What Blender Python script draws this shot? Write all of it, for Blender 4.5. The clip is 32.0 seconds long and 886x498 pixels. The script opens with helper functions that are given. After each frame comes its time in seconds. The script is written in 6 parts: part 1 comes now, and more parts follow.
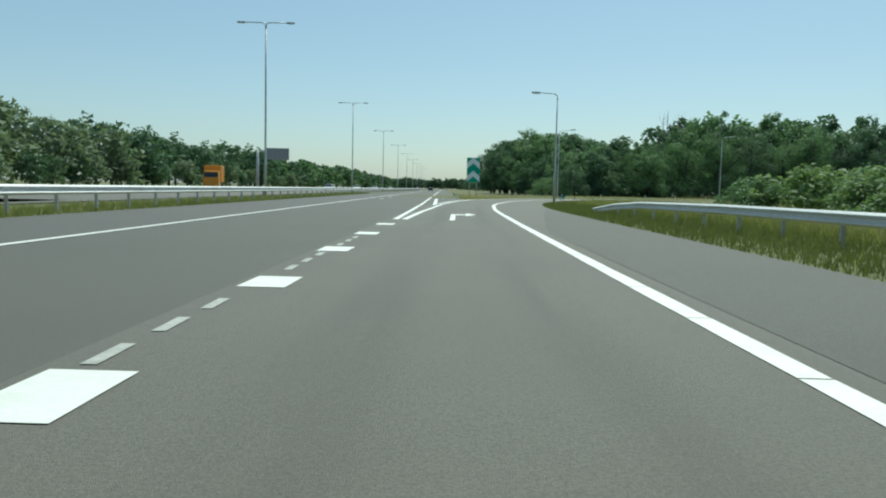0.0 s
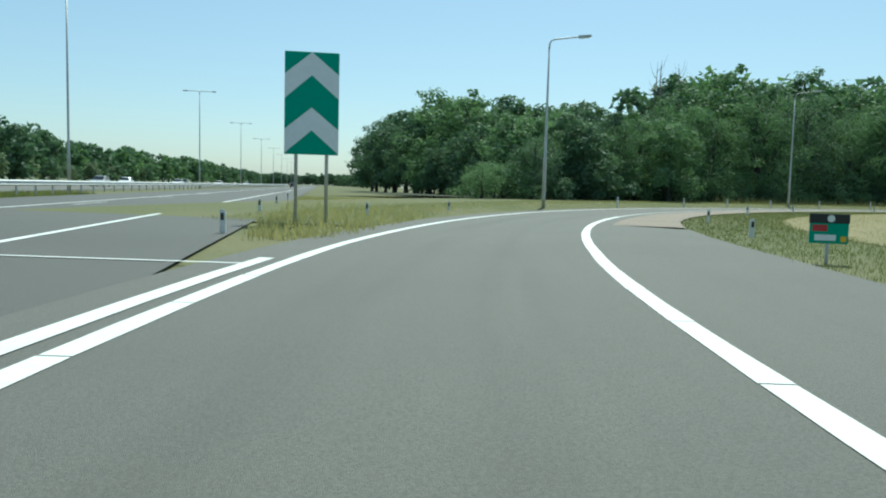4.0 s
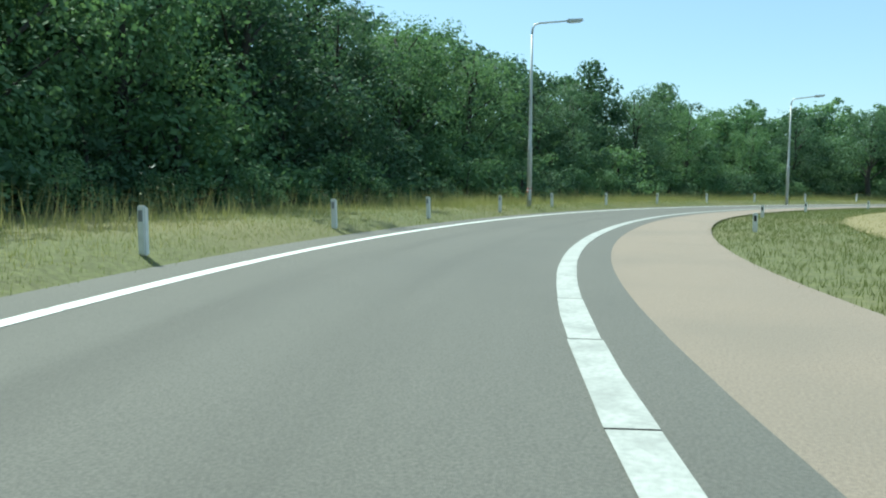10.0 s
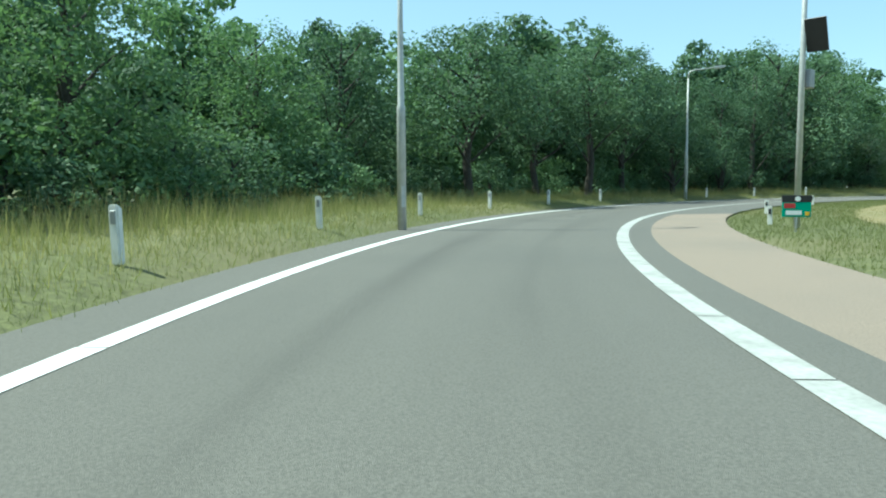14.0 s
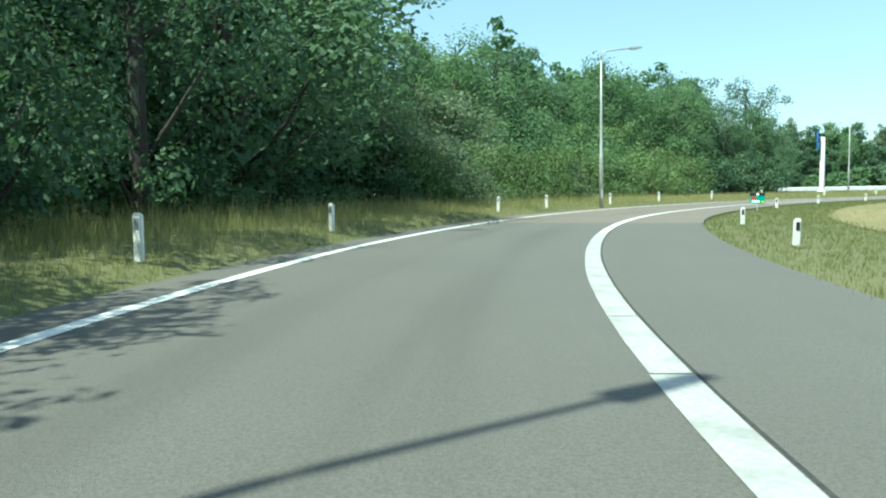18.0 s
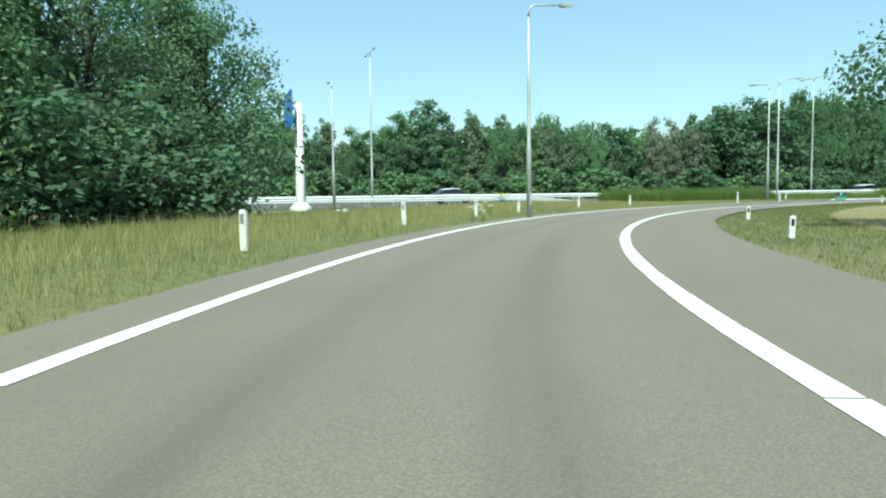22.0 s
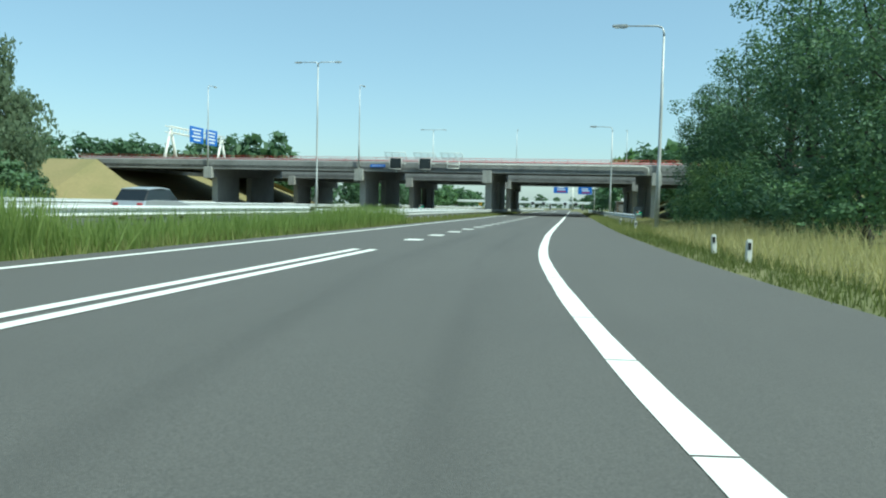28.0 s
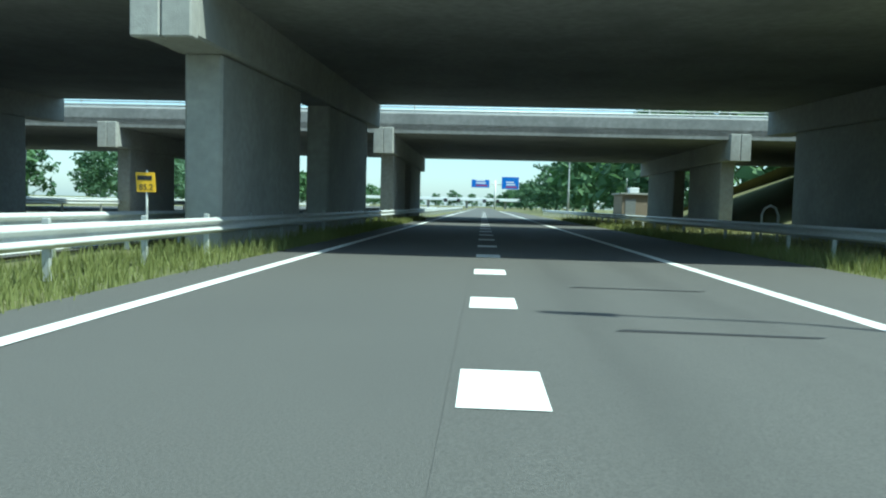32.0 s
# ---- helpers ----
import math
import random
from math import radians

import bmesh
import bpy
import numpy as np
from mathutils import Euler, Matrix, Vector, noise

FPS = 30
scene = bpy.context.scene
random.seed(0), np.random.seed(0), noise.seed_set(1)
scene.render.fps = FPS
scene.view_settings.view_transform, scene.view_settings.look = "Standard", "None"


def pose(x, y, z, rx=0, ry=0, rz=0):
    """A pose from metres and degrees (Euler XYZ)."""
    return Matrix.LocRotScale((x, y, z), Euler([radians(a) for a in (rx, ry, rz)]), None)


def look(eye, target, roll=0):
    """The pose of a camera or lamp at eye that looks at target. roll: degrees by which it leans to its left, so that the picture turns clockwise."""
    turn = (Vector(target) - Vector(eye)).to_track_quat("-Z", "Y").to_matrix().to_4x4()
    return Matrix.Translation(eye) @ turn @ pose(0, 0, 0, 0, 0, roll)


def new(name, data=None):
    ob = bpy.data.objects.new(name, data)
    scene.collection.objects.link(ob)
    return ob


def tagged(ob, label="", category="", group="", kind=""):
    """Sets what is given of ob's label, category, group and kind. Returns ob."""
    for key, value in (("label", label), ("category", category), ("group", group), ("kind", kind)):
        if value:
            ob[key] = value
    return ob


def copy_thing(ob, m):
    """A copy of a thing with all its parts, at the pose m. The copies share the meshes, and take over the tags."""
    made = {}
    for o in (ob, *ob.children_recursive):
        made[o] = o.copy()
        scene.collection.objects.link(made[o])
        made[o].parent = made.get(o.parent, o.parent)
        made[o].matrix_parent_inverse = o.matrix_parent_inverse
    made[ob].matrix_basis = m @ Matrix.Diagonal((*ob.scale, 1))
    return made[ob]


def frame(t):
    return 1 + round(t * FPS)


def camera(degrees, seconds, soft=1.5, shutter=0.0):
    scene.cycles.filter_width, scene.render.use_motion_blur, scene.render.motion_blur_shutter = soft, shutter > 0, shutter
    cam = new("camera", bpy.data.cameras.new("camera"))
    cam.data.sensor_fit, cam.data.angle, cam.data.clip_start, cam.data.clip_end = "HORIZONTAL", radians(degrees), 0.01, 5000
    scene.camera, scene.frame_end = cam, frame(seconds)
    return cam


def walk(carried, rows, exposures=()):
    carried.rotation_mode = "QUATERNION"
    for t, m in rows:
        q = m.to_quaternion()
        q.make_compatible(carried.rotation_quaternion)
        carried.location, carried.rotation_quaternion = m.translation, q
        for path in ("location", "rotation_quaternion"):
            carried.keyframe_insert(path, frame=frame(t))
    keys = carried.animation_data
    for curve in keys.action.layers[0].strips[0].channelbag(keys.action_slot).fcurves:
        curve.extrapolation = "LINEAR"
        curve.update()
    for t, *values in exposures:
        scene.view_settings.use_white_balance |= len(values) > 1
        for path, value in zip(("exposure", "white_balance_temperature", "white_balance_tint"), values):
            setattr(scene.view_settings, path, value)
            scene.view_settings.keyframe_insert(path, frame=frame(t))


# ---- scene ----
# ---- camera and its drive ----
cam = camera(62.27, 32.0, soft=2.05)
EYE = 1.05
# seconds, x, y, pitch, roll, heading (clockwise from +y)
DRIVE = (
    (0.0, 0.02, 0.82, -4.70, 1.34, -0.99),
    (0.5, 0.01, 9.96, -4.57, 1.36, -0.92),
    (1.0, 0.01, 18.62, -5.26, 1.22, -0.78),
    (1.5, 0.02, 26.87, -5.20, 1.36, -0.32),
    (2.0, 0.12, 34.84, -4.97, 1.07, 0.43),
    (2.5, 0.36, 42.62, -5.08, 0.77, 1.85),
    (3.0, 0.81, 50.19, -4.82, 0.50, 3.43),
    (3.5, 1.51, 57.56, -4.50, 1.54, 5.67),
    (4.0, 2.51, 64.78, -4.73, 1.55, 8.41),
    (4.5, 3.90, 71.89, -4.84, 1.41, 12.22),
    (5.0, 5.84, 78.86, -4.95, 1.32, 17.18),
    (5.5, 8.40, 85.66, -5.03, 1.56, 22.24),
    (6.0, 11.51, 92.15, -5.15, 1.47, 26.92),
    (6.5, 15.07, 98.23, -4.91, 1.14, 31.98),
    (7.0, 19.07, 103.84, -4.83, 0.78, 37.30),
    (7.5, 23.54, 108.98, -4.69, 1.07, 42.65),
    (8.0, 28.34, 113.55, -4.78, 1.18, 47.98),
    (8.5, 33.42, 117.53, -4.83, 0.90, 53.33),
    (9.0, 38.74, 120.97, -4.78, 0.48, 58.35),
    (9.5, 44.15, 123.85, -4.73, 0.43, 63.22),
    (10.0, 49.67, 126.23, -4.74, 0.50, 68.01),
    (10.5, 55.33, 128.13, -5.05, 0.44, 72.71),
    (11.0, 61.15, 129.57, -5.27, 1.03, 77.55),
    (11.5, 67.03, 130.53, -5.27, 0.87, 82.32),
    (12.0, 72.95, 130.97, -5.32, 0.99, 87.45),
    (12.5, 78.87, 130.89, -5.28, 0.64, 92.93),
    (13.0, 84.61, 130.25, -5.08, 0.45, 98.63),
    (13.5, 90.02, 129.15, -4.75, -0.04, 103.97),
    (14.0, 95.38, 127.56, -4.90, -0.26, 108.50),
    (14.5, 100.78, 125.38, -4.83, -0.38, 114.22),
    (15.0, 106.20, 122.51, -4.77, -0.52, 120.01),
    (15.5, 111.52, 118.95, -4.57, -0.75, 125.67),
    (16.0, 116.60, 114.77, -4.79, -0.62, 131.11),
    (16.5, 121.28, 110.12, -4.86, -0.46, 136.26),
    (17.0, 125.49, 105.11, -4.74, -0.21, 141.25),
    (17.5, 129.25, 99.78, -4.53, -0.69, 146.33),
    (18.0, 132.54, 94.11, -4.41, -0.98, 151.47),
    (18.5, 135.35, 88.08, -4.50, -0.64, 156.55),
    (19.0, 137.67, 81.70, -4.43, -0.72, 161.66),
    (19.5, 139.41, 75.08, -4.53, -0.66, 166.97),
    (20.0, 140.50, 68.33, -4.95, 0.04, 172.49),
    (20.5, 140.92, 61.50, -4.78, 0.34, 178.20),
    (21.0, 140.67, 54.70, -4.64, -0.40, 183.65),
    (21.5, 139.77, 47.94, -4.52, -0.82, 189.24),
    (22.0, 138.21, 41.26, -4.32, -0.69, 195.02),
    (22.5, 135.99, 34.75, -4.62, -0.63, 200.88),
    (23.0, 133.14, 28.54, -4.47, -0.71, 206.46),
    (23.5, 129.61, 22.50, -4.51, -0.67, 211.80),
    (24.0, 125.43, 16.59, -4.61, -0.72, 216.62),
    (24.5, 120.60, 10.85, -4.40, -0.69, 221.46),
    (25.0, 115.16, 5.39, -4.20, -0.06, 226.57),
    (25.5, 109.21, 0.41, -4.09, 0.65, 231.85),
    (26.0, 102.83, -4.01, -4.08, 1.23, 237.18),
    (26.5, 95.99, -7.86, -3.60, 1.01, 242.51),
    (27.0, 88.58, -11.12, -3.74, 0.91, 248.27),
    (27.5, 80.57, -13.76, -3.57, 1.10, 253.20),
    (28.0, 72.05, -15.82, -3.40, 1.34, 257.44),
    (28.5, 63.16, -17.29, -3.20, 1.29, 261.25),
    (29.0, 53.98, -18.37, -3.24, 1.04, 262.97),
    (29.5, 44.60, -19.27, -3.24, 0.99, 263.87),
    (30.0, 35.05, -20.15, -3.29, 0.92, 263.70),
    (30.5, 25.40, -21.09, -3.45, 1.11, 263.60),
    (31.0, 15.63, -22.06, -3.36, 0.66, 263.50),
    (31.5, 5.59, -23.05, -3.58, 1.04, 263.75),
    (32.0, -4.72, -24.00, -3.42, 1.49, 264.31),
)


def eye_pose(x, y, pitch, roll, heading):
    h, p = radians(heading), radians(pitch)
    ahead = Vector((math.sin(h) * math.cos(p), math.cos(h) * math.cos(p), math.sin(p)))
    return look((x, y, EYE), Vector((x, y, EYE)) + ahead, roll)


walk(cam, [(t, eye_pose(*row)) for t, *row in DRIVE],
     exposures=((0.0, -0.05, 6150, -10), (6.0, 0.3, 5800, -12), (9.0, 0.5, 5850, -12), (11.0, 0.74, 5850, -13), (13.0, 0.78, 5850, -14), (17.0, 0.92, 5900, -15), (20.0, 0.88, 6050, -15), (23.0, 0.5, 6000, -15), (26.0, 0.38, 5950, -15), (29.0, 0.5, 5950, -16), (32.0, 0.8, 5600, -17)))

# ---- daylight ----
SUN_AZ, SUN_EL = radians(23), radians(58)  # clockwise from +y, above the horizon
world = bpy.data.worlds.new("daylight")
scene.world = world
world.use_nodes = True
sky = world.node_tree.nodes.new("ShaderNodeTexSky")
sky.sky_type, sky.sun_disc = "NISHITA", False
sky.sun_elevation, sky.sun_rotation = SUN_EL, SUN_AZ
sky.air_density, sky.dust_density, sky.ozone_density = 1.0, 1.0, 1.4
haze = world.node_tree.nodes.new("ShaderNodeMix")  # summer haze evens the sky out
haze.data_type = "RGBA"
haze.inputs[0].default_value, haze.inputs[7].default_value = 0.38, (2.7, 3.55, 4.5, 1)
world.node_tree.links.new(sky.outputs[0], haze.inputs[6])
world.node_tree.links.new(haze.outputs[2], world.node_tree.nodes["Background"].inputs[0])
world.node_tree.nodes["Background"].inputs[1].default_value = 0.128
sun = new("sun", bpy.data.lights.new("sun", "SUN"))
sun.data.energy, sun.data.angle, sun.data.color = 4.4, radians(0.6), (1.0, 0.95, 0.87)
sun_way = Vector((math.sin(SUN_AZ) * math.cos(SUN_EL), math.cos(SUN_AZ) * math.cos(SUN_EL), math.sin(SUN_EL)))
sun.matrix_world = look(sun_way * 300, (0, 0, 0))


# ---- materials ----
def paint(name, base, rough=0.6, metal=0.0, grain=6.0, vary=0.12, bump=0.15, bump_scale=40.0, stain=0.0, stain_scale=0.6, tint=None, tracks=0.0):
    """A surface with fine grain, broad stains in a second colour and relief."""
    m = bpy.data.materials.new(name)
    m.use_nodes = True
    nt = m.node_tree
    n, l = nt.nodes, nt.links
    b = n["Principled BSDF"]
    b.inputs["Roughness"].default_value, b.inputs["Metallic"].default_value = rough, metal
    geo = n.new("ShaderNodeNewGeometry")

    def noise_at(scale, detail=4.0):
        t = n.new("ShaderNodeTexNoise")
        t.inputs["Scale"].default_value, t.inputs["Detail"].default_value = scale, detail
        l.new(geo.outputs["Position"], t.inputs["Vector"])
        return t.outputs["Fac"]

    def mix(fac, a, c, blend="MIX"):
        x = n.new("ShaderNodeMix")
        x.data_type, x.blend_type = "RGBA", blend
        for sock, v in ((x.inputs[0], fac), (x.inputs[6], a), (x.inputs[7], c)):
            if isinstance(v, (float, int)):
                sock.default_value = v
            elif isinstance(v, tuple):
                sock.default_value = (*v[:3], 1)
            else:
                l.new(v, sock)
        return x.outputs[2]

    def ramp(fac, lo, hi):
        r = n.new("ShaderNodeMapRange")
        r.inputs[1].default_value, r.inputs[2].default_value = lo, hi
        l.new(fac, r.inputs[0])
        return r.outputs[0]

    dark = tuple(c * (1 - vary) for c in base)
    light = tuple(min(1, c * (1 + vary)) for c in base)
    col = mix(ramp(noise_at(grain), 0.3, 0.7), dark, light)
    if stain:
        other = tint or tuple(c * 0.55 for c in base)
        x = n.new("ShaderNodeMath")
        x.operation = "MULTIPLY"
        x.inputs[1].default_value = stain
        l.new(ramp(noise_at(stain_scale, 5.0), 0.45, 0.7), x.inputs[0])
        col = mix(x.outputs[0], col, other)
    if tracks:  # darker wheel paths along the lane, uneven from place to place
        uv, sep, stretch = n.new("ShaderNodeUVMap"), n.new("ShaderNodeSeparateXYZ"), n.new("ShaderNodeMapping")
        l.new(uv.outputs[0], sep.inputs[0])
        l.new(uv.outputs[0], stretch.inputs[0])
        stretch.inputs["Scale"].default_value = (1.6, 0.09, 1.0)
        uneven = n.new("ShaderNodeTexNoise")
        uneven.inputs["Scale"].default_value, uneven.inputs["Detail"].default_value = 1.0, 4.0
        l.new(stretch.outputs[0], uneven.inputs["Vector"])
        side = sep.outputs[0]
        for op, val in (("ABSOLUTE", 0), ("SUBTRACT", 0.8), ("ABSOLUTE", 0)):
            q = n.new("ShaderNodeMath")
            q.operation = op
            q.inputs[1].default_value = val
            l.new(side, q.inputs[0])
            side = q.outputs[0]
        band = n.new("ShaderNodeMapRange")
        band.interpolation_type = "SMOOTHSTEP"
        for i_, v_ in ((1, 0.0), (2, 0.6), (3, 1.0), (4, 0.25)):
            band.inputs[i_].default_value = v_
        l.new(side, band.inputs[0])
        amount = n.new("ShaderNodeMath")
        amount.operation = "MULTIPLY"
        l.new(band.outputs[0], amount.inputs[0])
        l.new(ramp(uneven.outputs["Fac"], 0.3, 0.75), amount.inputs[1])
        col = mix(amount.outputs[0], col, mix(tracks, col, tuple(c * 0.5 for c in base)))
    l.new(col, b.inputs["Base Color"])
    if bump:
        bp = n.new("ShaderNodeBump")
        bp.inputs["Strength"].default_value, bp.inputs["Distance"].default_value = bump, 0.02
        l.new(noise_at(bump_scale, 3.0), bp.inputs["Height"])
        l.new(bp.outputs[0], b.inputs["Normal"])
    return m


def foliage(name, a, b_, c, through_=0.32, scale=0.5):
    """Leaves: colour from leaf to leaf and clump to clump, light shining through."""
    m = bpy.data.materials.new(name)
    m.use_nodes = True
    nt = m.node_tree
    n, l = nt.nodes, nt.links
    p = n["Principled BSDF"]
    p.inputs["Roughness"].default_value, p.inputs["Specular IOR Level"].default_value = 0.65, 0.25
    geo, info = n.new("ShaderNodeNewGeometry"), n.new("ShaderNodeObjectInfo")
    ramp = n.new("ShaderNodeValToRGB")
    ramp.color_ramp.elements[0].color, ramp.color_ramp.elements[1].color = (*a, 1), (*c, 1)
    e = ramp.color_ramp.elements.new(0.5)
    e.color = (*b_, 1)
    tex = n.new("ShaderNodeTexNoise")
    tex.inputs["Scale"].default_value = scale
    l.new(geo.outputs["Position"], tex.inputs["Vector"])
    add = n.new("ShaderNodeMath")
    add.operation = "MULTIPLY_ADD"
    add.inputs[1].default_value = 0.2
    l.new(geo.outputs["Random Per Island"], add.inputs[0])
    sc = n.new("ShaderNodeMath")
    sc.operation = "MULTIPLY_ADD"
    sc.inputs[1].default_value, sc.inputs[2].default_value = 0.35, 0.02
    l.new(info.outputs["Random"], sc.inputs[0])
    two = n.new("ShaderNodeMath")
    two.operation = "MULTIPLY_ADD"
    two.inputs[1].default_value = 0.5
    l.new(tex.outputs["Fac"], two.inputs[0])
    l.new(sc.outputs[0], two.inputs[2])
    l.new(two.outputs[0], add.inputs[2])
    l.new(add.outputs[0], ramp.inputs[0])
    l.new(ramp.outputs[0], p.inputs["Base Color"])
    tr = n.new("ShaderNodeBsdfTranslucent")
    glow = n.new("ShaderNodeMix")
    glow.data_type, glow.blend_type = "RGBA", "MULTIPLY"
    glow.inputs[0].default_value, glow.inputs[7].default_value = 1.0, (1.4, 1.45, 1.05, 1)
    l.new(ramp.outputs[0], glow.inputs[6])
    l.new(glow.outputs[2], tr.inputs[0])
    mixs = n.new("ShaderNodeMixShader")
    mixs.inputs[0].default_value = through_
    l.new(p.outputs[0], mixs.inputs[1])
    l.new(tr.outputs[0], mixs.inputs[2])
    l.new(mixs.outputs[0], n["Material Output"].inputs[0])
    return m


ASPHALT_OLD = paint("asphalt_grey", (0.138, 0.131, 0.112), 0.8, grain=60, vary=0.25, bump=0.5, bump_scale=180, stain=0.35, stain_scale=0.25, tint=(0.105, 0.102, 0.09), tracks=0.55)
ASPHALT_BROWN = paint("asphalt_brown", (0.192, 0.163, 0.13), 0.8, grain=60, vary=0.28, bump=0.5, bump_scale=180, stain=0.35, stain_scale=0.25, tint=(0.162, 0.14, 0.114), tracks=0.6)
ASPHALT_NEW = paint("asphalt_dark", (0.098, 0.095, 0.087), 0.75, grain=70, vary=0.25, bump=0.5, bump_scale=200, stain=0.25, stain_scale=0.3, tint=(0.075, 0.073, 0.069), tracks=0.5)
ASPHALT_MID = paint("asphalt_middle_grey", (0.105, 0.102, 0.09), 0.8, grain=60, vary=0.25, bump=0.5, bump_scale=180, stain=0.4, stain_scale=0.2, tint=(0.08, 0.078, 0.07))
SHOULDER = paint("shoulder_pinkish", (0.262, 0.208, 0.16), 0.85, grain=50, vary=0.2, bump=0.5, bump_scale=150, stain=0.4, stain_scale=0.4, tint=(0.19, 0.163, 0.132))
MARKING = paint("road_marking", (0.74, 0.74, 0.70), 0.6, grain=30, vary=0.06, bump=0.2, bump_scale=150, stain=0.25, stain_scale=2.5, tint=(0.5, 0.5, 0.46))
MARKING_WORN = paint("road_marking_worn", (0.42, 0.42, 0.39), 0.7, grain=25, vary=0.15, bump=0.3, bump_scale=150, stain=0.7, stain_scale=3.0, tint=(0.26, 0.26, 0.24))
GRASS = paint("grass_ground", (0.118, 0.124, 0.046), 0.95, grain=9, vary=0.3, bump=0.9, bump_scale=18, stain=0.8, stain_scale=0.12, tint=(0.175, 0.152, 0.07))
GRASS_DRY = paint("dry_mown_grass", (0.23, 0.19, 0.088), 0.95, grain=9, vary=0.25, bump=0.9, bump_scale=18, stain=0.6, stain_scale=0.15, tint=(0.14, 0.142, 0.052))
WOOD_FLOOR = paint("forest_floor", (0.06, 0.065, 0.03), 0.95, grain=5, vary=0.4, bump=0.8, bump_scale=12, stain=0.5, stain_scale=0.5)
STEEL = paint("galvanised_steel", (0.50, 0.51, 0.49), 0.5, 0.3, grain=8, vary=0.1, bump=0.05, stain=0.4, stain_scale=1.5, tint=(0.33, 0.34, 0.33))
RAIL_STEEL = paint("guard_rail_steel", (0.68, 0.69, 0.68), 0.5, 0.25, grain=8, vary=0.08, bump=0.05, stain=0.5, stain_scale=0.8, tint=(0.55, 0.55, 0.53))
WHITE = paint("white_plastic", (0.72, 0.72, 0.68), 0.5, grain=10, vary=0.06, bump=0.05, stain=0.4, stain_scale=4, tint=(0.5, 0.5, 0.44))
BLACK = paint("black_plastic", (0.018, 0.018, 0.02), 0.45, grain=10, vary=0.1, bump=0.05)
RED = paint("red_paint", (0.42, 0.03, 0.035), 0.5, grain=8, vary=0.1, bump=0.05, stain=0.3, stain_scale=2)
SIGN_GREEN = paint("sign_green", (0.0, 0.30, 0.19), 0.4, grain=8, vary=0.05, bump=0.02)
SIGN_BLUE = paint("sign_blue", (0.012, 0.13, 0.52), 0.4, grain=8, vary=0.05, bump=0.02)
SIGN_YELLOW = paint("sign_yellow", (0.70, 0.42, 0.02), 0.45, grain=8, vary=0.05, bump=0.02)
SIGN_WHITE = paint("sign_white", (0.75, 0.77, 0.77), 0.4, grain=8, vary=0.03, bump=0.02)
SIGN_BACK = paint("sign_back_grey", (0.30, 0.31, 0.32), 0.5, 0.4, grain=5, vary=0.1, bump=0.03)
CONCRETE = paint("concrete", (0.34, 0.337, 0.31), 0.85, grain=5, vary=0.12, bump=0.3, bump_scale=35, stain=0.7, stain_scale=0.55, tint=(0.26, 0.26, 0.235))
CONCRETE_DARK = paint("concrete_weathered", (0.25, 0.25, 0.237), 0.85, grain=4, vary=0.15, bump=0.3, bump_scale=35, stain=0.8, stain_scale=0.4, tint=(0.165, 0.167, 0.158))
BARK = paint("bark", (0.055, 0.05, 0.042), 0.95, grain=12, vary=0.35, bump=0.8, bump_scale=20, stain=0.4, stain_scale=2)
BARK_DEAD = paint("dead_wood", (0.20, 0.18, 0.155), 0.9, grain=12, vary=0.25, bump=0.4, bump_scale=20)
GLASS_DARK = paint("dark_glass", (0.012, 0.016, 0.02), 0.08, grain=3, vary=0.1, bump=0.0)
TYRE = paint("tyre_rubber", (0.02, 0.02, 0.02), 0.85, grain=20, vary=0.2, bump=0.2)
ORANGE = paint("truck_orange", (0.62, 0.25, 0.015), 0.4, grain=4, vary=0.05, bump=0.02)
LEAF_DARK = foliage("leaves_oak", (0.046, 0.088, 0.051), (0.088, 0.152, 0.084), (0.149, 0.229, 0.127))
LEAF_MID = foliage("leaves_mixed", (0.068, 0.123, 0.059), (0.123, 0.209, 0.097), (0.204, 0.303, 0.149))
LEAF_LIGHT = foliage("leaves_light", (0.100, 0.159, 0.065), (0.165, 0.242, 0.097), (0.242, 0.330, 0.142))
LEAF_GREY = foliage("leaves_willow", (0.1, 0.14, 0.088), (0.155, 0.205, 0.125), (0.225, 0.285, 0.175))
LEAF_BARE = foliage("leaves_dry", (0.135, 0.163, 0.112), (0.185, 0.218, 0.152), (0.24, 0.275, 0.195))
BLADE_GREEN = foliage("grass_blades", (0.123, 0.154, 0.050), (0.210, 0.228, 0.080), (0.328, 0.307, 0.125), 0.32, 0.35)
BLADE_MOWN = foliage("mown_grass_blades", (0.085, 0.112, 0.034), (0.138, 0.162, 0.051), (0.195, 0.208, 0.077), 0.3, 0.35)
BLADE_DRY = foliage("dry_grass_blades", (0.223, 0.207, 0.096), (0.335, 0.305, 0.144), (0.457, 0.420, 0.219), 0.36, 0.35)
REED = foliage("reed_leaves", (0.109, 0.163, 0.046), (0.177, 0.240, 0.072), (0.259, 0.319, 0.104), 0.5, 0.4)


# ---- building helpers ----
def raw(name, verts, faces, material, smooth=False):
    me = bpy.data.meshes.new(name)
    me.from_pydata([tuple(v) for v in verts], [], [tuple(f) for f in faces])
    me.materials.append(material)
    if smooth:
        me.shade_smooth()
    me.update()
    return me


def part(name, me, parent, label="", m=None):
    """Links a mesh as one object, under parent where there is one."""
    ob = new(name, me)
    if parent:
        ob.parent = parent
    if m is not None:
        ob.matrix_basis = m
    if label:
        ob["label"] = label
    return ob


def thing(name, label, category, group="", kind="", m=None):
    ob = tagged(new(name), label, category, group, kind)
    if m is not None:
        ob.matrix_basis = m
    return ob


